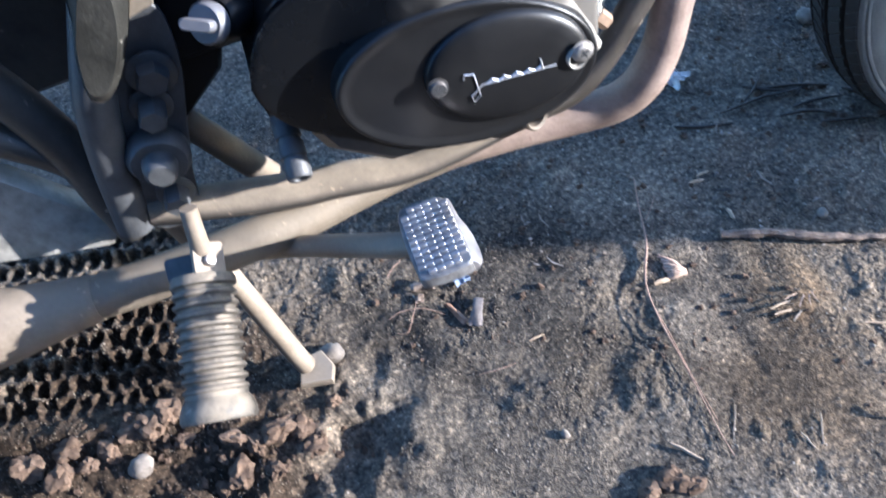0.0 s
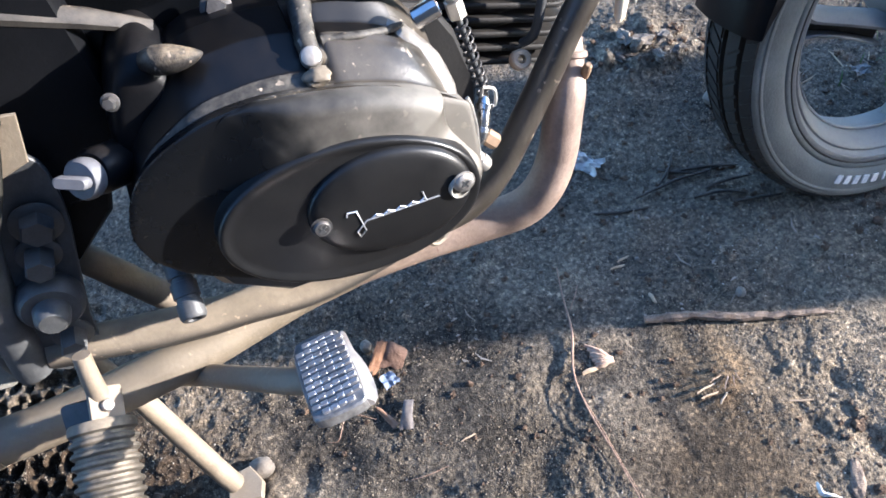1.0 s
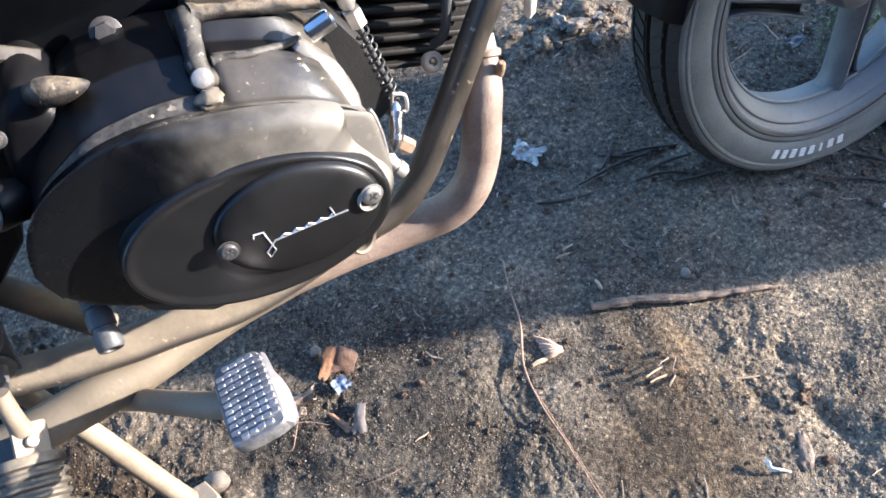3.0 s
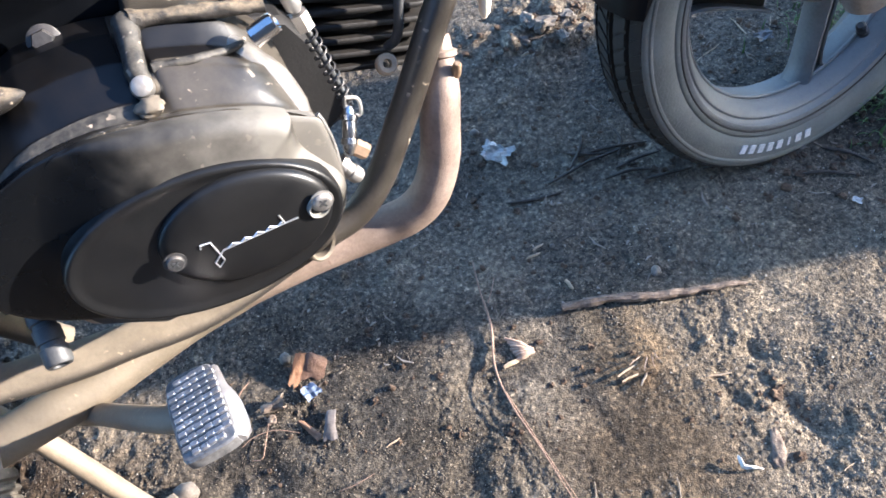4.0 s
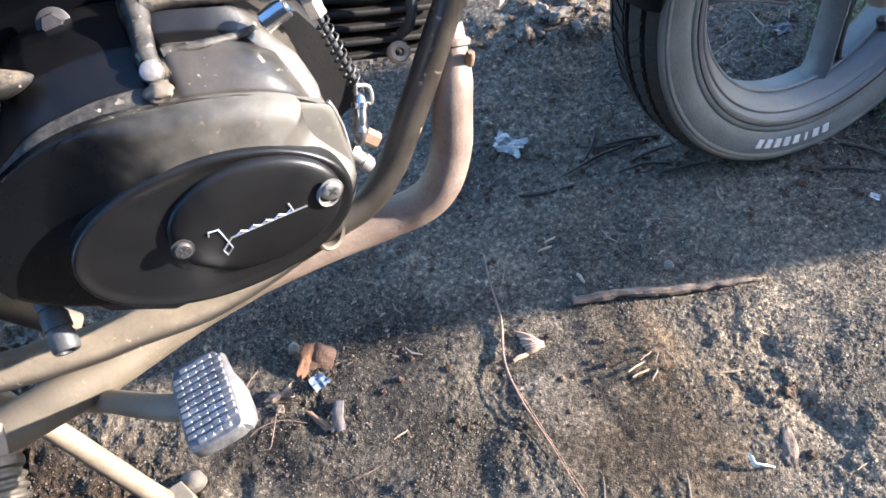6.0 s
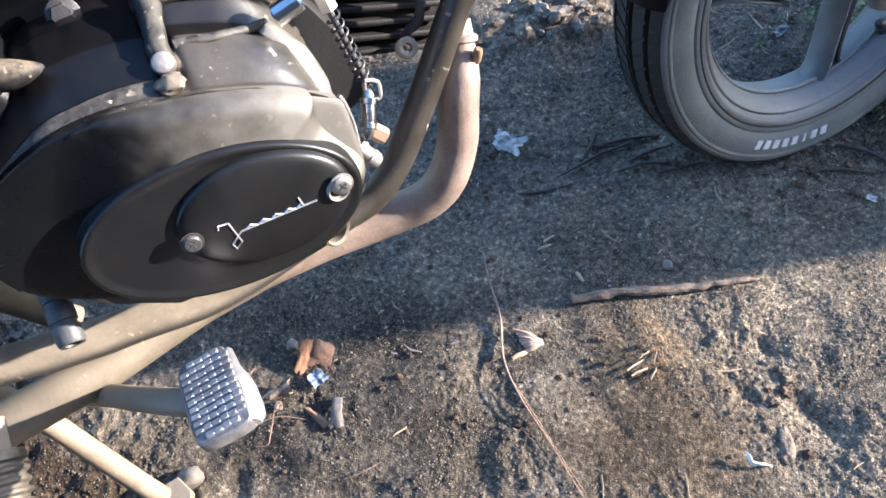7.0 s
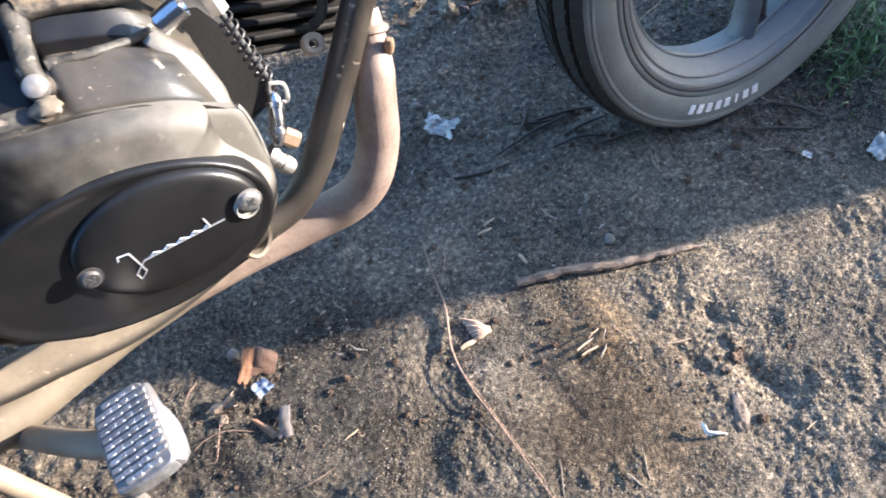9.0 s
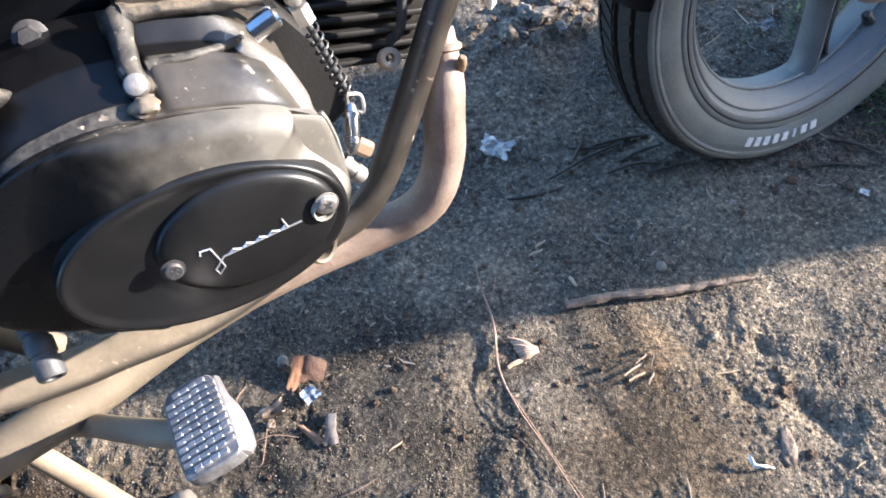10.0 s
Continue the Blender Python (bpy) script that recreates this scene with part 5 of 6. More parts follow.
part("side_cover", bm, BLACK_PAINT, bike)
for y in (-0.10, 0.112):
    bm = bmesh.new()
    tube(bm, [(0.7428, y, 0.252), (0.70, y, 0.36), (0.64, y, 0.52), (0.54, y, 0.82)], [0.026, 0.026, 0.018, 0.018], 18)
    part("fork_leg", bm, BARE_STEEL, bike)
bm = bmesh.new()
tube(bm, smooth_line([(0.36, -0.38, 0.98), (0.45, -0.33, 0.99), (0.53, -0.10, 0.94), (0.53, 0.10, 0.94), (0.45, 0.33, 0.99), (0.36, 0.38, 0.98)], 6), 0.0125, 14)
part("handlebar", bm, CHROME, bike)
bm = bmesh.new()
lathe(bm, [(0.02, -0.09), (0.06, -0.07), (0.085, -0.01), (0.088, 0.02), (0.08, 0.035), (0.01, 0.045)], (0.64, 0.0, 0.84), (1, 0, -0.05), 24)
part("headlight", bm, BLACK_PAINT, bike)
RHUB = Vector((-0.80, 0.006, 0.275))
rear = new("rear_wheel")
rear.parent = bike
rear.matrix_basis = Matrix.Translation(RHUB)
for ob in (tyre, tread, lugs, rim):
    dup = new(ob.name.split(".")[0], ob.data)
    dup.parent = rear
bm = bmesh.new()
tube(bm, [(0.325, -0.09, 0.50), (0.318, -0.095, 0.475), (0.309, -0.10, 0.452), (0.307, -0.10, 0.447)], [0.006, 0.007, 0.005, 0.002], 12)
part("lever_tip", bm, CREAM_PLASTIC, bike, "cream plastic tip hanging from the front")


# ---------------------------------------------------------------- things on the ground
def litter_line(name, pts, radius, mat, label, category, lift=0.002, group=""):
    bm = bmesh.new()
    line = smooth_line([(x, y, height(x, y) + lift + dz) for x, y, dz in pts], 6)
    tube(bm, line, radius, 8)
    return thing(name, bm, mat, label, category, group)


stick = litter_line("stick", [(0.350, 0.605, 0.004), (0.380, 0.6015, 0.005), (0.412, 0.5975, 0.005), (0.440, 0.590, 0.005), (0.468, 0.583, 0.005), (0.497, 0.5795, 0.004), (0.521, 0.5755, 0.004), (0.550, 0.572, 0.003), (0.583, 0.567, 0.001)], [0.0050, 0.0058, 0.0058, 0.0064, 0.0056, 0.0060, 0.0048, 0.0040, 0.0022], BARK, "short thick grey-brown stick lying on the soil", "stick")
for v in stick.data.vertices:
    v.co += 0.0022 * noise.noise_vector(v.co * 75) + 0.0012 * noise.noise_vector(v.co * 240)
tw = [(0.260, 0.706, 0.002), (0.257, 0.66, 0.003), (0.257, 0.61, 0.004), (0.246, 0.555, 0.006), (0.252, 0.50, 0.006), (0.268, 0.445, 0.006), (0.288, 0.368, 0.003), (0.30, 0.33, 0.002)]
litter_line("twig", tw, [0.0008, 0.0011, 0.0019, 0.0012, 0.0010, 0.0008, 0.0007], TWIG, "long thin bent red-brown twig on the soil", "twig")
litter_line("twig", [(0.262, 0.640, 0.003), (0.272, 0.655, 0.005), (0.280, 0.672, 0.003)], [0.0008, 0.0007, 0.0005], TWIG, "short thin side shoot beside a long twig", "twig")
litter_line("twig", [(0.250, 0.520, 0.003), (0.262, 0.475, 0.004), (0.276, 0.425, 0.003), (0.292, 0.372, 0.002)], [0.0008, 0.0007, 0.0006, 0.0005], TWIG, "thin pale twig lying along a longer one", "twig")
for pts in ([(0.393, 0.786, 0.001), (0.425, 0.794, 0.004), (0.455, 0.802, 0.004), (0.490, 0.805, 0.004), (0.518, 0.810, 0.003)], [(0.456, 0.817, 0.002), (0.500, 0.813, 0.005), (0.545, 0.808, 0.003)], [(0.490, 0.781, 0.001), (0.520, 0.784, 0.004), (0.553, 0.786, 0.002)],
            [(0.434, 0.826, 0.001), (0.460, 0.815, 0.002), (0.482, 0.809, 0.001)], [(0.330, 0.778, 0.000), (0.368, 0.770, 0.001), (0.406, 0.769, 0.000)], [(0.52, 0.752, 0.000), (0.545, 0.750, 0.002), (0.585, 0.748, 0.001)], [(0.470, 0.770, 0.001), (0.505, 0.768, 0.003), (0.540, 0.762, 0.001)], [(0.560, 0.800, 0.001), (0.590, 0.785, 0.003), (0.625, 0.776, 0.001)], [(0.600, 0.742, 0.001), (0.640, 0.735, 0.003), (0.672, 0.720, 0.001)], [(0.715, 0.690, 0.001), (0.745, 0.683, 0.003), (0.780, 0.668, 0.001)], [(0.760, 0.720, 0.001), (0.790, 0.702, 0.003), (0.812, 0.678, 0.001)], [(0.430, 0.800, 0.004), (0.450, 0.822, 0.005), (0.462, 0.846, 0.002)], [(0.500, 0.798, 0.003), (0.512, 0.822, 0.004), (0.508, 0.840, 0.002)]):
    litter_line("twig", pts, [0.0014, 0.0026, 0.0021, 0.0012], DARK_TWIG, "dark dry twig half pressed into the soil", "twig", group="twigs by the wheel")
for pts in ([(-0.084, 0.550, 0.001), (-0.068, 0.557, 0.003), (-0.040, 0.558, 0.003), (-0.011, 0.547, 0.001)], [(-0.075, 0.530, 0.001), (-0.062, 0.528, 0.003), (-0.055, 0.540, 0.004), (-0.046, 0.572, 0.003)], [(-0.083, 0.610, 0.001), (-0.075, 0.622, 0.004), (-0.064, 0.632, 0.002)], [(0.023, 0.463, 0.001), (0.045, 0.464, 0.003), (0.070, 0.470, 0.001)]):
    litter_line("rootlet", pts, [0.0005, 0.0007, 0.0006, 0.0004], TWIG, "thin wiry brown rootlet on the soil", "root", group="rootlets")


def place(x, y, lift=0.0, turn=0.0, tilt=0.0, roll=0.0):
    return Matrix.Translation((x, y, height(x, y) + lift)) @ pose(0, 0, 0, tilt, roll, turn)


def sheet(bm, m, outline_w, outline_h, fold, seed, thick=0.0004, nx=9, ny=7, ragged=0.15):
    """A thin crumpled or folded scrap with a little thickness."""
    top, bot = [], []
    for j in range(ny + 1):
        rt, rb = [], []
        for i in range(nx + 1):
            u, v = i / nx * 2 - 1, j / ny * 2 - 1
            edge = 1 + ragged * (0.6 * noise.noise(Vector((u * 1.3 + seed, v * 1.3, 3.0))) + 0.5 * noise.noise(Vector((u * 4.5 + seed, v * 4.5, 5.0))))
            x, y = u * outline_w / 2 * edge, v * outline_h / 2 * edge
            z = fold * (0.6 * abs(u) + noise.noise(Vector((u * 1.6 + seed, v * 1.6, 0))) + 0.5 * noise.noise(Vector((u * 3.5, v * 3.5 + seed, 0))))
            rt.append(bm.verts.new(m @ Vector((x, y, z + thick))))
            rb.append(bm.verts.new(m @ Vector((x, y, z))))
        top.append(rt)
        bot.append(rb)
    for j in range(ny):
        for i in range(nx):
            bm.faces.new((top[j][i], top[j][i + 1], top[j + 1][i + 1], top[j + 1][i]))
            bm.faces.new((bot[j][i], bot[j + 1][i], bot[j + 1][i + 1], bot[j][i + 1]))
    ring = [(0, i) for i in range(nx + 1)] + [(j, nx) for j in range(1, ny + 1)] + [(ny, i) for i in range(nx - 1, -1, -1)] + [(j, 0) for j in range(ny - 1, 0, -1)]
    for a, b in zip(ring, ring[1:] + ring[:1]):
        bm.faces.new((top[a[0]][a[1]], bot[a[0]][a[1]], bot[b[0]][b[1]], top[b[0]][b[1]]))


# leaf, blue wrapper, cigarette end and scraps beside the pedal's foot
def flap(bm, corners, seed, bulge, thick=0.0005, n=8, rag=0.10):
    """A curled lobe between four points (x, y, lift), with a ragged rim and a little thickness."""
    q = [Vector((x, y, height(x, y) + h)) for x, y, h in corners]
    rows = []
    for side in (thick, 0.0):
        for j in range(n + 1):
            for i in range(n + 1):
                u, v = i / n, j / n
                w = rag * noise.noise(Vector((u * 3.1 + seed, v * 3.1, 1.0)))
                p = (q[0].lerp(q[1], u + w * (1 - 2 * abs(u - 0.5)))).lerp(q[3].lerp(q[2], u), v + w * 0.7)
                p += noise.noise_vector(Vector((u * 4 + seed, v * 4, 2.0))) * bulge * 0.35
                rows.append(bm.verts.new(p + Vector((0, 0, side + bulge * math.sin(math.pi * u) * math.sin(math.pi * min(v + 0.2, 1))))))
    m, k = n + 1, (n + 1) ** 2
    for j in range(n):
        for i in range(n):
            a = j * m + i
            bm.faces.new((rows[a], rows[a + 1], rows[a + m + 1], rows[a + m]))
            bm.faces.new((rows[k + a + m], rows[k + a + m + 1], rows[k + a + 1], rows[k + a]))
    rim = [i for i in range(m)] + [j * m + n for j in range(1, m)] + [n * m + i for i in range(n - 1, -1, -1)] + [j * m for j in range(n - 1, 0, -1)]
    for a, b in zip(rim, rim[1:] + rim[:1]):
        bm.faces.new((rows[b], rows[a], rows[k + a], rows[k + b]))


bm = bmesh.new()
flap(bm, ((0.006, 0.645, 0.026), (0.027, 0.641, 0.014), (-0.005, 0.609, 0.002), (-0.014, 0.613, 0.008)), 3.0, 0.004, rag=0.3)
thing("leaf", bm, LEAF, "folded dry orange-brown leaf on the soil", "leaf")
# the same leaf's right lobe, built as an object of its own
bm = bmesh.new()
flap(bm, ((0.012, 0.648, 0.022), (0.043, 0.630, 0.012), (0.030, 0.609, 0.002), (0.000, 0.618, 0.006)), 8.0, 0.004, rag=0.25)
thing("leaf", bm, LEAF_PALE, "right lobe of the folded orange-brown leaf", "leaf")
bm = bmesh.new()
sheet(bm, place(0.012, 0.596, 0.006, 30, 14, 12), 0.021, 0.019, 0.0045, 5.0, nx=5, ny=5, ragged=0.35)
thing("wrapper", bm, FOIL, "small crumpled blue and silver wrapper", "wrapper", sharp=4)
# flattened cigarette end, wider where it was crushed
bm = bmesh.new()
ends = []
for f, w, h in ((0.0, 0.0050, 0.0012), (0.03, 0.0062, 0.0026), (0.3, 0.0066, 0.0030), (0.6, 0.0072, 0.0028), (0.9, 0.0086, 0.0020), (1.0, 0.0084, 0.0008)):
    x, y = 0.034 - 0.008 * f, 0.563 - 0.038 * f
    c = Vector((x, y, height(x, y) + 0.0050 + 0.003 * math.sin(3.1 * f)))
    ends.append([c + Vector((0.97 * w * math.cos(a) + 0.0009 * math.sin(5 * a + 9 * f), -0.2 * w * math.cos(a) + 0.0014 * f * math.sin(4 * a), h * math.sin(a) + 0.0006 * math.sin(3 * a + 5 * f))) for a in (2 * math.pi * j / 18 for j in range(18))])
loft(bm, ends)
thing("cigarette_end", bm, FILTER, "flattened grey cigarette end on the soil", "cigarette end")
# a broken hollow trough of bark with a pale torn end
bm = bmesh.new()
rings = []
for f, r in ((0.0, 0.0050), (0.15, 0.0062), (0.5, 0.0060), (0.8, 0.0072), (1.0, 0.0090)):
    x, y = -0.053 + 0.031 * f, 0.588 + 0.004 * f
    c = Vector((x, y, height(x, y) + 0.005 + 0.002 * f))
    arc = [radians(-35 + 250 * j / 12) for j in range(13)]
    wob = [1 + 0.16 * math.sin(3 * a + 6 * f) for a in arc]
    rings.append([c + Vector((0.002 * math.sin(4 * a) * f, r * g * math.cos(a), r * g * math.sin(a))) for a, g in zip(arc, wob)] + [c + Vector((0.002 * math.sin(4 * a) * f, (r * g - 0.0014) * math.cos(a), (r * g - 0.0014) * math.sin(a))) for a, g in zip(arc[::-1], wob[::-1])])
loft(bm, rings)
thing("bark_piece", bm, BARK, "broken hollow brown bark piece", "bark", sharp=25)
bm = bmesh.new()
lump(bm, place(-0.042, 0.573, 0.002, 35), 0.0085, 5.0, 0.7, 2, (1.0, 0.6, 0.45))
thing("bark_piece", bm, BARK, "crumbled brown bark bit on the soil", "bark", sharp=25)
bm = bmesh.new()
flap(bm, ((-0.012, 0.562, 0.004), (-0.003, 0.560, 0.006), (0.018, 0.535, 0.005), (0.010, 0.529, 0.002)), 12.0, 0.003)
thing("leaf", bm, LEAF_DARK, "small dark brown leaf fragment on the soil", "leaf")
# split wood and straw
wood_chip = tagged(new("wood_chip"), "split pale striped wood chip on dark soil", "wood chip")
tip = Vector((0.299, 0.563, height(0.299, 0.563) + 0.003))
for j in range(7):
    bm = bmesh.new()
    f = j / 6
    x, y = 0.268 + 0.006 * f, 0.588 - 0.030 * f
    root = Vector((x, y, height(x, y) + 0.004 - 0.002 * f))
    mid = root.lerp(tip, 0.55) + Vector((0.001 * math.sin(j * 2.1), 0.003 * (0.5 - f), 0.0025))
    tube(bm, [root.lerp(tip, 0.04 * (j % 3)), root.lerp(mid, 0.5), mid, mid.lerp(tip, 0.6), tip + Vector((0.001 * (j % 2), 0.0012 * (3 - j), 0))], [0.0018, 0.0032, 0.0036, 0.0026, 0.0012], 8, squash=0.7)
    part("splinter", bm, WOOD_CHIP, wood_chip)
for x, y, l, turn, r in ((0.401, 0.503, 0.032, 18, 0.0015), (0.402, 0.4935, 0.027, 11, 0.0015), (0.4145, 0.486, 0.018, 48, 0.0018), (0.492, 0.466, 0.048, -7, 0.0014), (0.404, 0.350, 0.036, 80, 0.0011), (0.385, 0.338, 0.022, -60, 0.0012),
                        (0.595, 0.325, 0.02, 20, 0.0008), (0.438, 1.020, 0.022, 15, 0.0022), (0.565, 0.895, 0.030, 55, 0.0013), (0.268, 0.556, 0.022, 12, 0.0032), (0.350, 0.700, 0.018, 20, 0.0016), (0.340, 0.690, 0.02, 8, 0.0020), (0.371, 0.634, 0.016, -70, 0.0026), (0.250, 0.341, 0.04, -35, 0.0022), (0.31, 0.365, 0.05, 75, 0.0010), (0.10, 0.50, 0.02, 20, 0.0012), (0.69, 0.93, 0.05, 25, 0.0012), (0.75, 0.96, 0.04, 100, 0.0012), (0.79, 0.94, 0.05, 60, 0.0010)):
    bm = bmesh.new()
    m2 = place(x, y, r * 0.7, turn, 0, random.uniform(-3, 3))
    tube(bm, [m2 @ Vector((-l / 2, 0, 0)), m2 @ Vector((-l / 6, 0.0006, 0.0006)), m2 @ Vector((l / 4, -0.0006, 0.0004)), m2 @ Vector((l / 2, 0, 0))], [r * 0.8, r, r, r * 0.6], 6, squash=0.6)
    thing("straw", bm, STRAW, "short dry straw bit on the soil", "straw", "straw bits")
# a fan of broken straws, each one a thing
for turn, l, r, dx, dy in ((60, 0.020, 0.0011, 0.0, 0.0), (84, 0.014, 0.0009, 0.005, -0.002), (24, 0.018, 0.0008, -0.008, 0.002), (108, 0.012, 0.0008, 0.009, 0.002)):
    bm = bmesh.new()
    m2 = place(0.428 + dx, 0.512 + dy, 0.0008, turn, 0, 3)
    tube(bm, [m2 @ Vector((-l, 0, 0)), m2 @ Vector((-l * 0.6, 0.0005, 0.0010)), m2 @ Vector((-l * 0.2, -0.0005, 0.0010)), m2 @ Vector((0, 0, 0))], [r * 0.5, r * 0.8, r * 0.8, r * 0.4], 6, squash=0.6)
    thing("straw", bm, WOOD_CHIP, "broken pale straw in a small fan on the soil", "straw", "straw fan")
# bone-white chip
bm = bmesh.new()
m2 = place(0.490, 0.355, 0.004, 0)
tube(bm, smooth_line([m2 @ Vector(p) for p in ((-0.010, 0.014, 0.004), (-0.010, 0.008, 0.004), (-0.008, 0.001, 0.002), (0.002, -0.003, 0.001), (0.009, -0.006, -0.001), (0.013, -0.008, -0.004))], 4), [0.0007, 0.0026, 0.0038, 0.0025, 0.0017, 0.0008], 8, squash=0.5)
for v in bm.verts:
    v.co += 0.0011 * noise.noise_vector(v.co * 260)
thing("bone_chip", bm, BONE, "bent bone-white chip on sunlit soil", "chip", sharp=20)
bm = bmesh.new()
lump(bm, place(0.527, 0.366, 0.001, -16), 0.024, 4.0, 0.40, 3, (0.32, 0.95, 0.17))
for v in bm.verts:
    v.co += 0.0012 * noise.noise_vector(v.co * 170)
thing("bark_piece", bm, BARK, "crumbly tan sliver of bark on the soil", "bark", sharp=70)
# film scraps
bm = bmesh.new()
sheet(bm, place(0.340, 0.861, 0.006, -35, 8, 5), 0.042, 0.027, 0.008, 21.0, nx=18, ny=14, ragged=0.55)
thing("film_scrap", bm, PAPER, "crumpled translucent plastic film scrap", "litter")
bm = bmesh.new()
sheet(bm, place(0.849, 0.604, 0.006, 20, 12, -15), 0.030, 0.024, 0.008, 27.0, ragged=0.3)
thing("film_scrap", bm, PAPER, "crumpled white plastic scrap near grass", "litter")
bm = bmesh.new()
sheet(bm, place(0.762, 0.631, 0.004, 60, 20, 0), 0.009, 0.013, 0.003, 31.0, nx=5, ny=5)
thing("film_scrap", bm, PAPER, "tiny white paper scrap on dark soil", "litter")
bm = bmesh.new()
sheet(bm, place(0.773, 0.927, 0.004, 10, 8, 5), 0.026, 0.017, 0.004, 33.0, ragged=0.3)
thing("film_scrap", bm, WHITE_PLASTIC, "pale grey plastic scrap on soil behind the wheel", "litter")
# stones
for i, (x, y, r) in enumerate(((-0.160, 0.514, 0.0155), (-0.402, 0.398, 0.0165), (0.483, 0.618, 0.0075), (0.116, 0.377, 0.006), (0.320, 0.907, 0.007), (0.187, 0.874, 0.008), (0.368, 0.695, 0.004), (-0.013, 0.650, 0.009), (0.55, 0.93, 0.014), (0.60, 0.90, 0.009))):
    bm = bmesh.new()
    lump(bm, place(x, y, r * 0.30, 40 * i), r, i + 1, 0.18, 3, (1.0, 0.88, 0.8))
    thing("stone", bm, STONE, "rounded grey-tan stone on the soil", "stone", "stones")
# broken clods by the track and elsewhere
rng = random.Random(12)
for i, (x, y, r) in enumerate(((-0.277, 0.376, 0.020), (-0.227, 0.422, 0.022), (-0.389, 0.445, 0.020), (-0.447, 0.423, 0.016), (-0.500, 0.429, 0.018), (-0.285, 0.418, 0.016), (-0.419, 0.441, 0.015), (-0.503, 0.394, 0.017), (-0.184, 0.399, 0.015), (-0.368, 0.460, 0.018), (-0.351, 0.426, 0.012),
                               (-0.198, 0.422, 0.016), (-0.256, 0.408, 0.014), (-0.30, 0.36, 0.014), (-0.33, 0.45, 0.010), (-0.16, 0.45, 0.009), (0.227, 0.312, 0.018), (0.200, 0.303, 0.014), (0.251, 0.303, 0.013), (0.555, 0.425, 0.008), (0.548, 0.350, 0.007), (0.455, 1.071, 0.016), (0.513, 1.053, 0.014), (0.496, 1.020, 0.012), (0.476, 1.050, 0.017), (0.44, 1.04, 0.010), (0.53, 1.03, 0.010), (-0.55, 0.41, 0.02), (-0.23, 0.375, 0.012), (-0.47, 0.405, 0.012))):
    bm = bmesh.new()
    lump(bm, place(x, y, r * 0.22, rng.uniform(0, 180)), r, i + 30, 0.55, 3, (1.0, rng.uniform(0.6, 0.95), rng.uniform(0.5, 0.75)))
    thing("clod", bm, CLOD if y < 0.9 else STONE, "broken lump of dry brown earth", "clod", "clods of earth", sharp=25)


def crumbs():
    """Loose small crumbs round the clods and along the edges of hollows, joined."""
    bm = bmesh.new()
    r2 = random.Random(5)
    for cx, cy, spread, count, big in ((-0.38, 0.43, 0.09, 130, 0.007), (-0.24, 0.40, 0.06, 80, 0.006), (0.47, 1.05, 0.06, 90, 0.006), (0.10, 0.60, 0.12, 60, 0.005), (0.30, 0.52, 0.10, 70, 0.004), (0.55, 0.40, 0.05, 40, 0.004), (0.40, 0.75, 0.15, 50, 0.005), (0.55, 0.86, 0.10, 60, 0.006), (0.78, 0.72, 0.10, 70, 0.007), (0.62, 0.72, 0.12, 40, 0.005), (0.75, 0.95, 0.10, 50, 0.006), (0.25, 0.80, 0.10, 30, 0.005)):
        for _ in range(count):
            x, y = cx + r2.gauss(0, spread), cy + r2.gauss(0, spread * 0.5)
            r = big * (0.25 + 0.75 * r2.random() ** 2)
            lump(bm, place(x, y, r * 0.3, r2.uniform(0, 360)), r, r2.uniform(0, 99), 0.9, 2, (1, 0.85, 0.5))
    thing("crumb_scatter", bm, CLOD, "scattered small crumbs of dry earth", "earth crumbs", kind="stuff", sharp=25)


crumbs()


def grass_tufts():
    bm = bmesh.new()
    r2 = random.Random(9)
    for cx, cy, n, spread, h in ((0.917, 0.746, 90, 0.035, 0.05), (0.952, 0.765, 90, 0.035, 0.05), (0.887, 0.739, 40, 0.03, 0.035), (0.851, 0.764, 40, 0.03, 0.03), (0.905, 0.800, 60, 0.03, 0.045), (0.885, 0.890, 70, 0.03, 0.05), (0.845, 0.925, 50, 0.035, 0.04), (0.93, 0.86, 70, 0.04, 0.05), (0.838, 0.690, 14, 0.02, 0.02), (0.98, 0.80, 80, 0.04, 0.05)):
        for _ in range(n):
            x, y = cx + r2.gauss(0, spread), cy + r2.gauss(0, spread)
            a, lean, l = r2.uniform(0, 6.28), r2.uniform(0.3, 1.3), h * r2.uniform(0.4, 1.1)
            d, w = Vector((math.cos(a), math.sin(a), 0)), 0.0011 * r2.uniform(0.7, 1.4)
            p = Vector((x, y, height(x, y) - 0.001))
            sidev = Vector((-d.y, d.x, 0)) * w
            pts = [p, p + Vector((0, 0, l * 0.45)) + d * l * 0.12 * lean, p + Vector((0, 0, l * 0.75)) + d * l * 0.45 * lean, p + Vector((0, 0, l * 0.8)) + d * l * 0.9 * lean]
            vs = [(bm.verts.new(q - sidev * f), bm.verts.new(q + sidev * f)) for q, f in zip(pts[:3], (1, 0.9, 0.6))]
            tip = bm.verts.new(pts[3])
            for u, v in zip(vs, vs[1:]):
                bm.faces.new((u[0], u[1], v[1], v[0]))
            bm.faces.new((vs[2][0], vs[2][1], tip))
    thing("grass", bm, GRASS, "short sparse green grass on bare soil", "grass", kind="stuff")


grass_tufts()


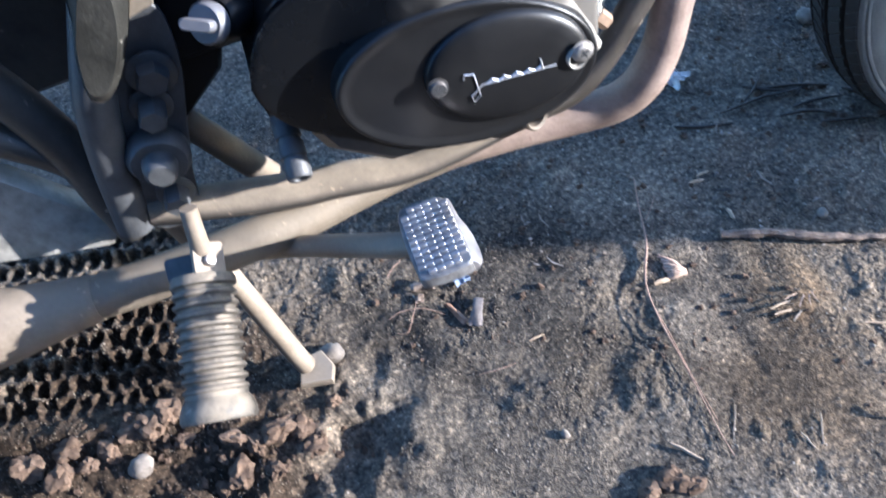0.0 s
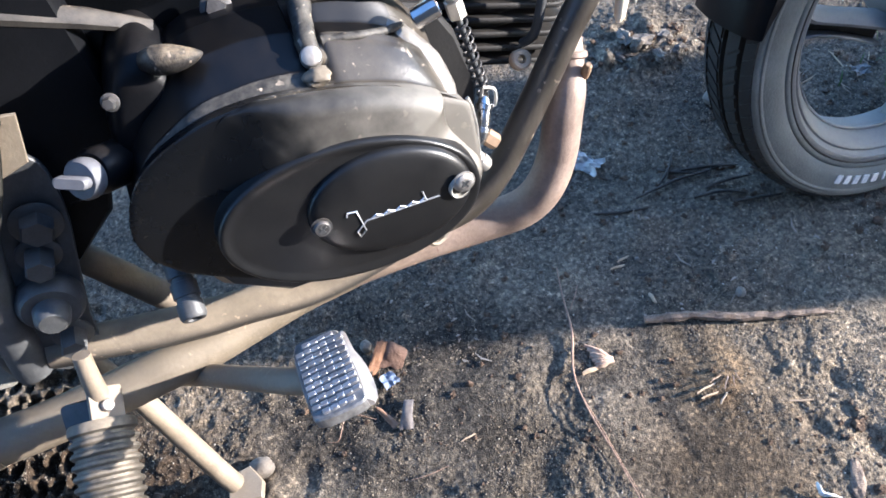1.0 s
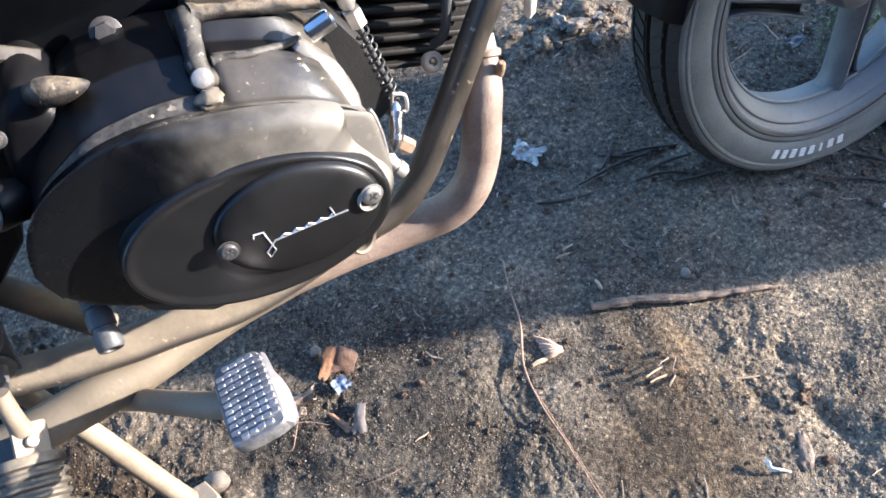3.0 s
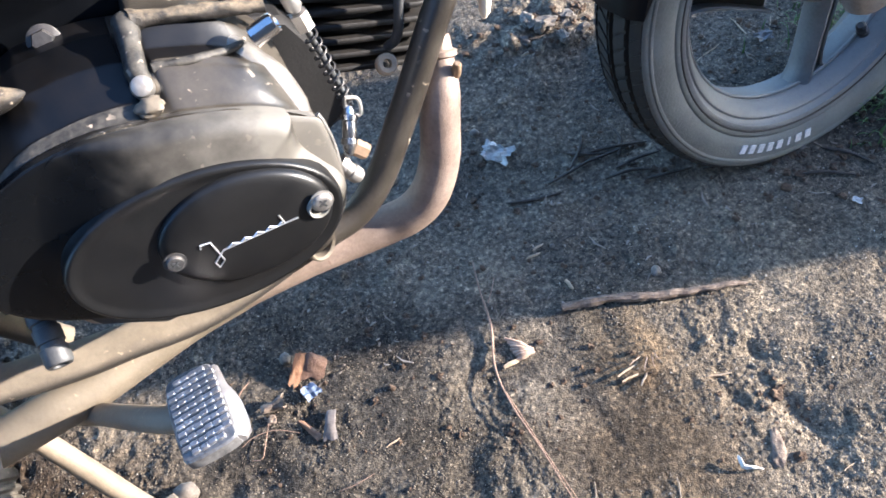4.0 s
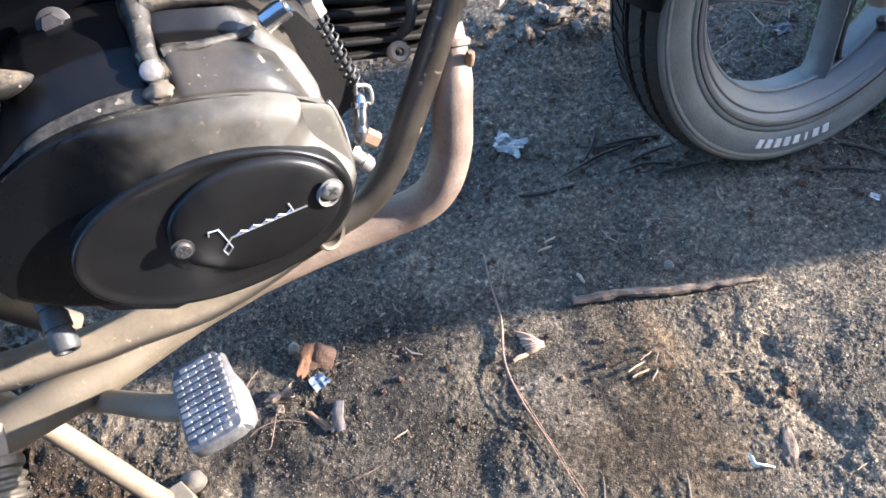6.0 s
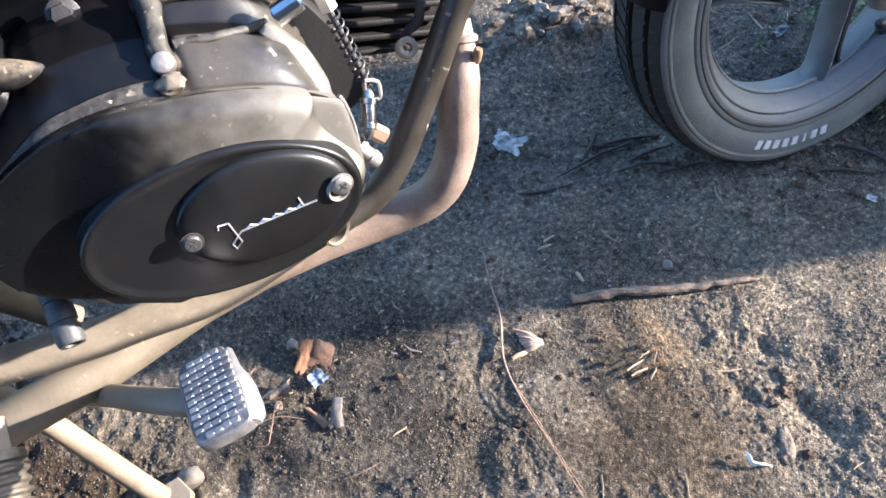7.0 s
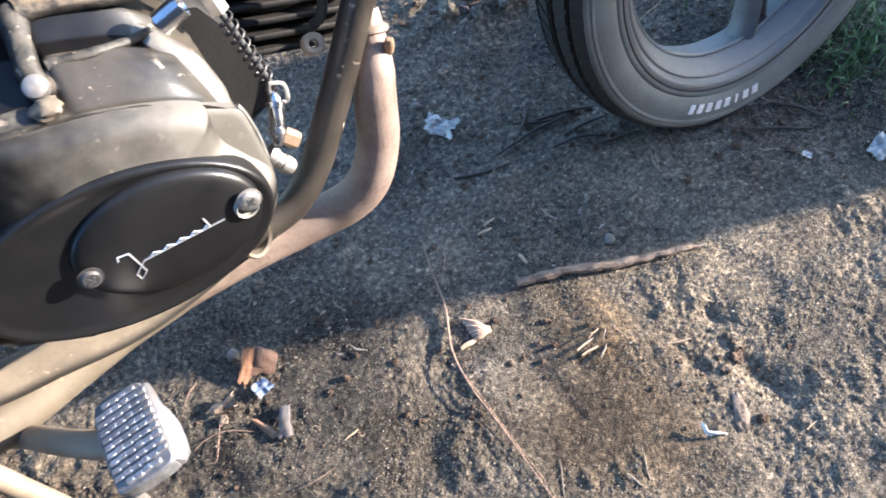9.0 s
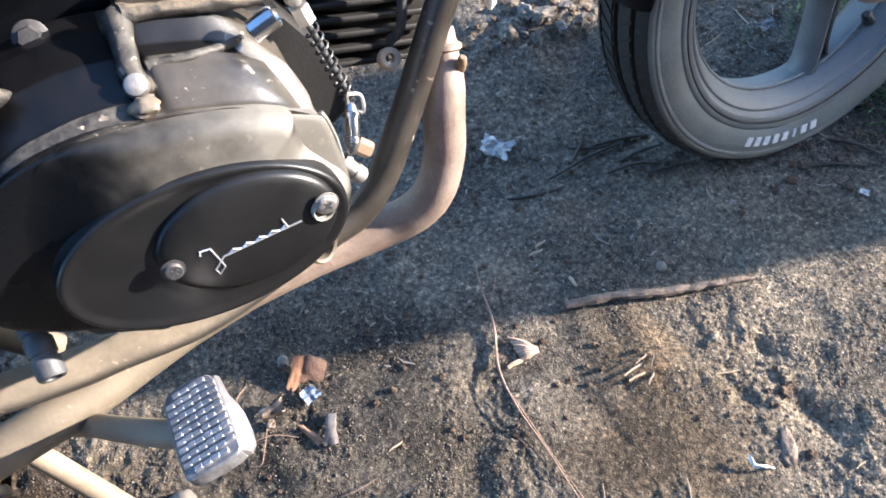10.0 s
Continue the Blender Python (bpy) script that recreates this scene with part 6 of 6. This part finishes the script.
def debris():
    """Bits of dry stem, flake and bark strewn thinly over the shaded earth."""
    rng = random.Random(31)
    verts, faces = [], []
    for i in range(950):
        x, y = rng.uniform(0.02, 1.0), 0.60 + 0.75 * rng.random() ** 1.2
        l, w, h = rng.uniform(0.003, 0.011), rng.uniform(0.0006, 0.0018), rng.uniform(0.0005, 0.0012)
        if i % 7 == 0:
            l, w = rng.uniform(0.012, 0.028), rng.uniform(0.0007, 0.0013)
        m = Matrix.Translation((x, y, float(ground_height(np.array(x), np.array(y))) + 0.0022)) @ pose(0, 0, 0, rng.uniform(-12, 12), rng.uniform(-14, 14), rng.uniform(0, 180))
        k0 = len(verts)
        for sx, taper in ((-1, 0.5), (0.1, 1.0), (1, 0.35)):
            for sy, sz in ((-1, -1), (1, -1), (1, 1), (-1, 1)):
                verts.append(m @ Vector((sx * l * 0.5, sy * w * taper + 0.12 * l * (1 - sx * sx), sz * h * taper)))
        for a in (0, 4):
            for j in range(4):
                faces.append((k0 + a + j, k0 + a + (j + 1) % 4, k0 + a + 4 + (j + 1) % 4, k0 + a + 4 + j))
        faces += [(k0 + 3, k0 + 2, k0 + 1, k0), (k0 + 8, k0 + 9, k0 + 10, k0 + 11)]
    me = bpy.data.meshes.new("plant_debris")
    me.from_pydata(verts, [], faces)
    m = bpy.data.materials.new("dry plant bits")
    m.use_nodes = True
    nn, k = m.node_tree.nodes, m.node_tree.links.new
    ramp = nn.new("ShaderNodeValToRGB")
    stops = [(0.0, (0.030, 0.024, 0.020)), (0.45, (0.085, 0.065, 0.048)), (0.75, (0.15, 0.118, 0.085)), (0.97, (0.27, 0.23, 0.185))]
    while len(ramp.color_ramp.elements) < len(stops):
        ramp.color_ramp.elements.new(0.5)
    for e, (at, c) in zip(ramp.color_ramp.elements, stops):
        e.position, e.color = at, (*c, 1)
    k(nn.new("ShaderNodeNewGeometry").outputs["Random Per Island"], ramp.inputs[0])
    k(ramp.outputs[0], nn["Principled BSDF"].inputs["Base Color"])
    nn["Principled BSDF"].inputs["Roughness"].default_value = 0.85
    me.materials.append(m)
    tagged(new("plant_debris", me), "thin dry stem bits and flakes on earth", "debris", kind="stuff")


debris()
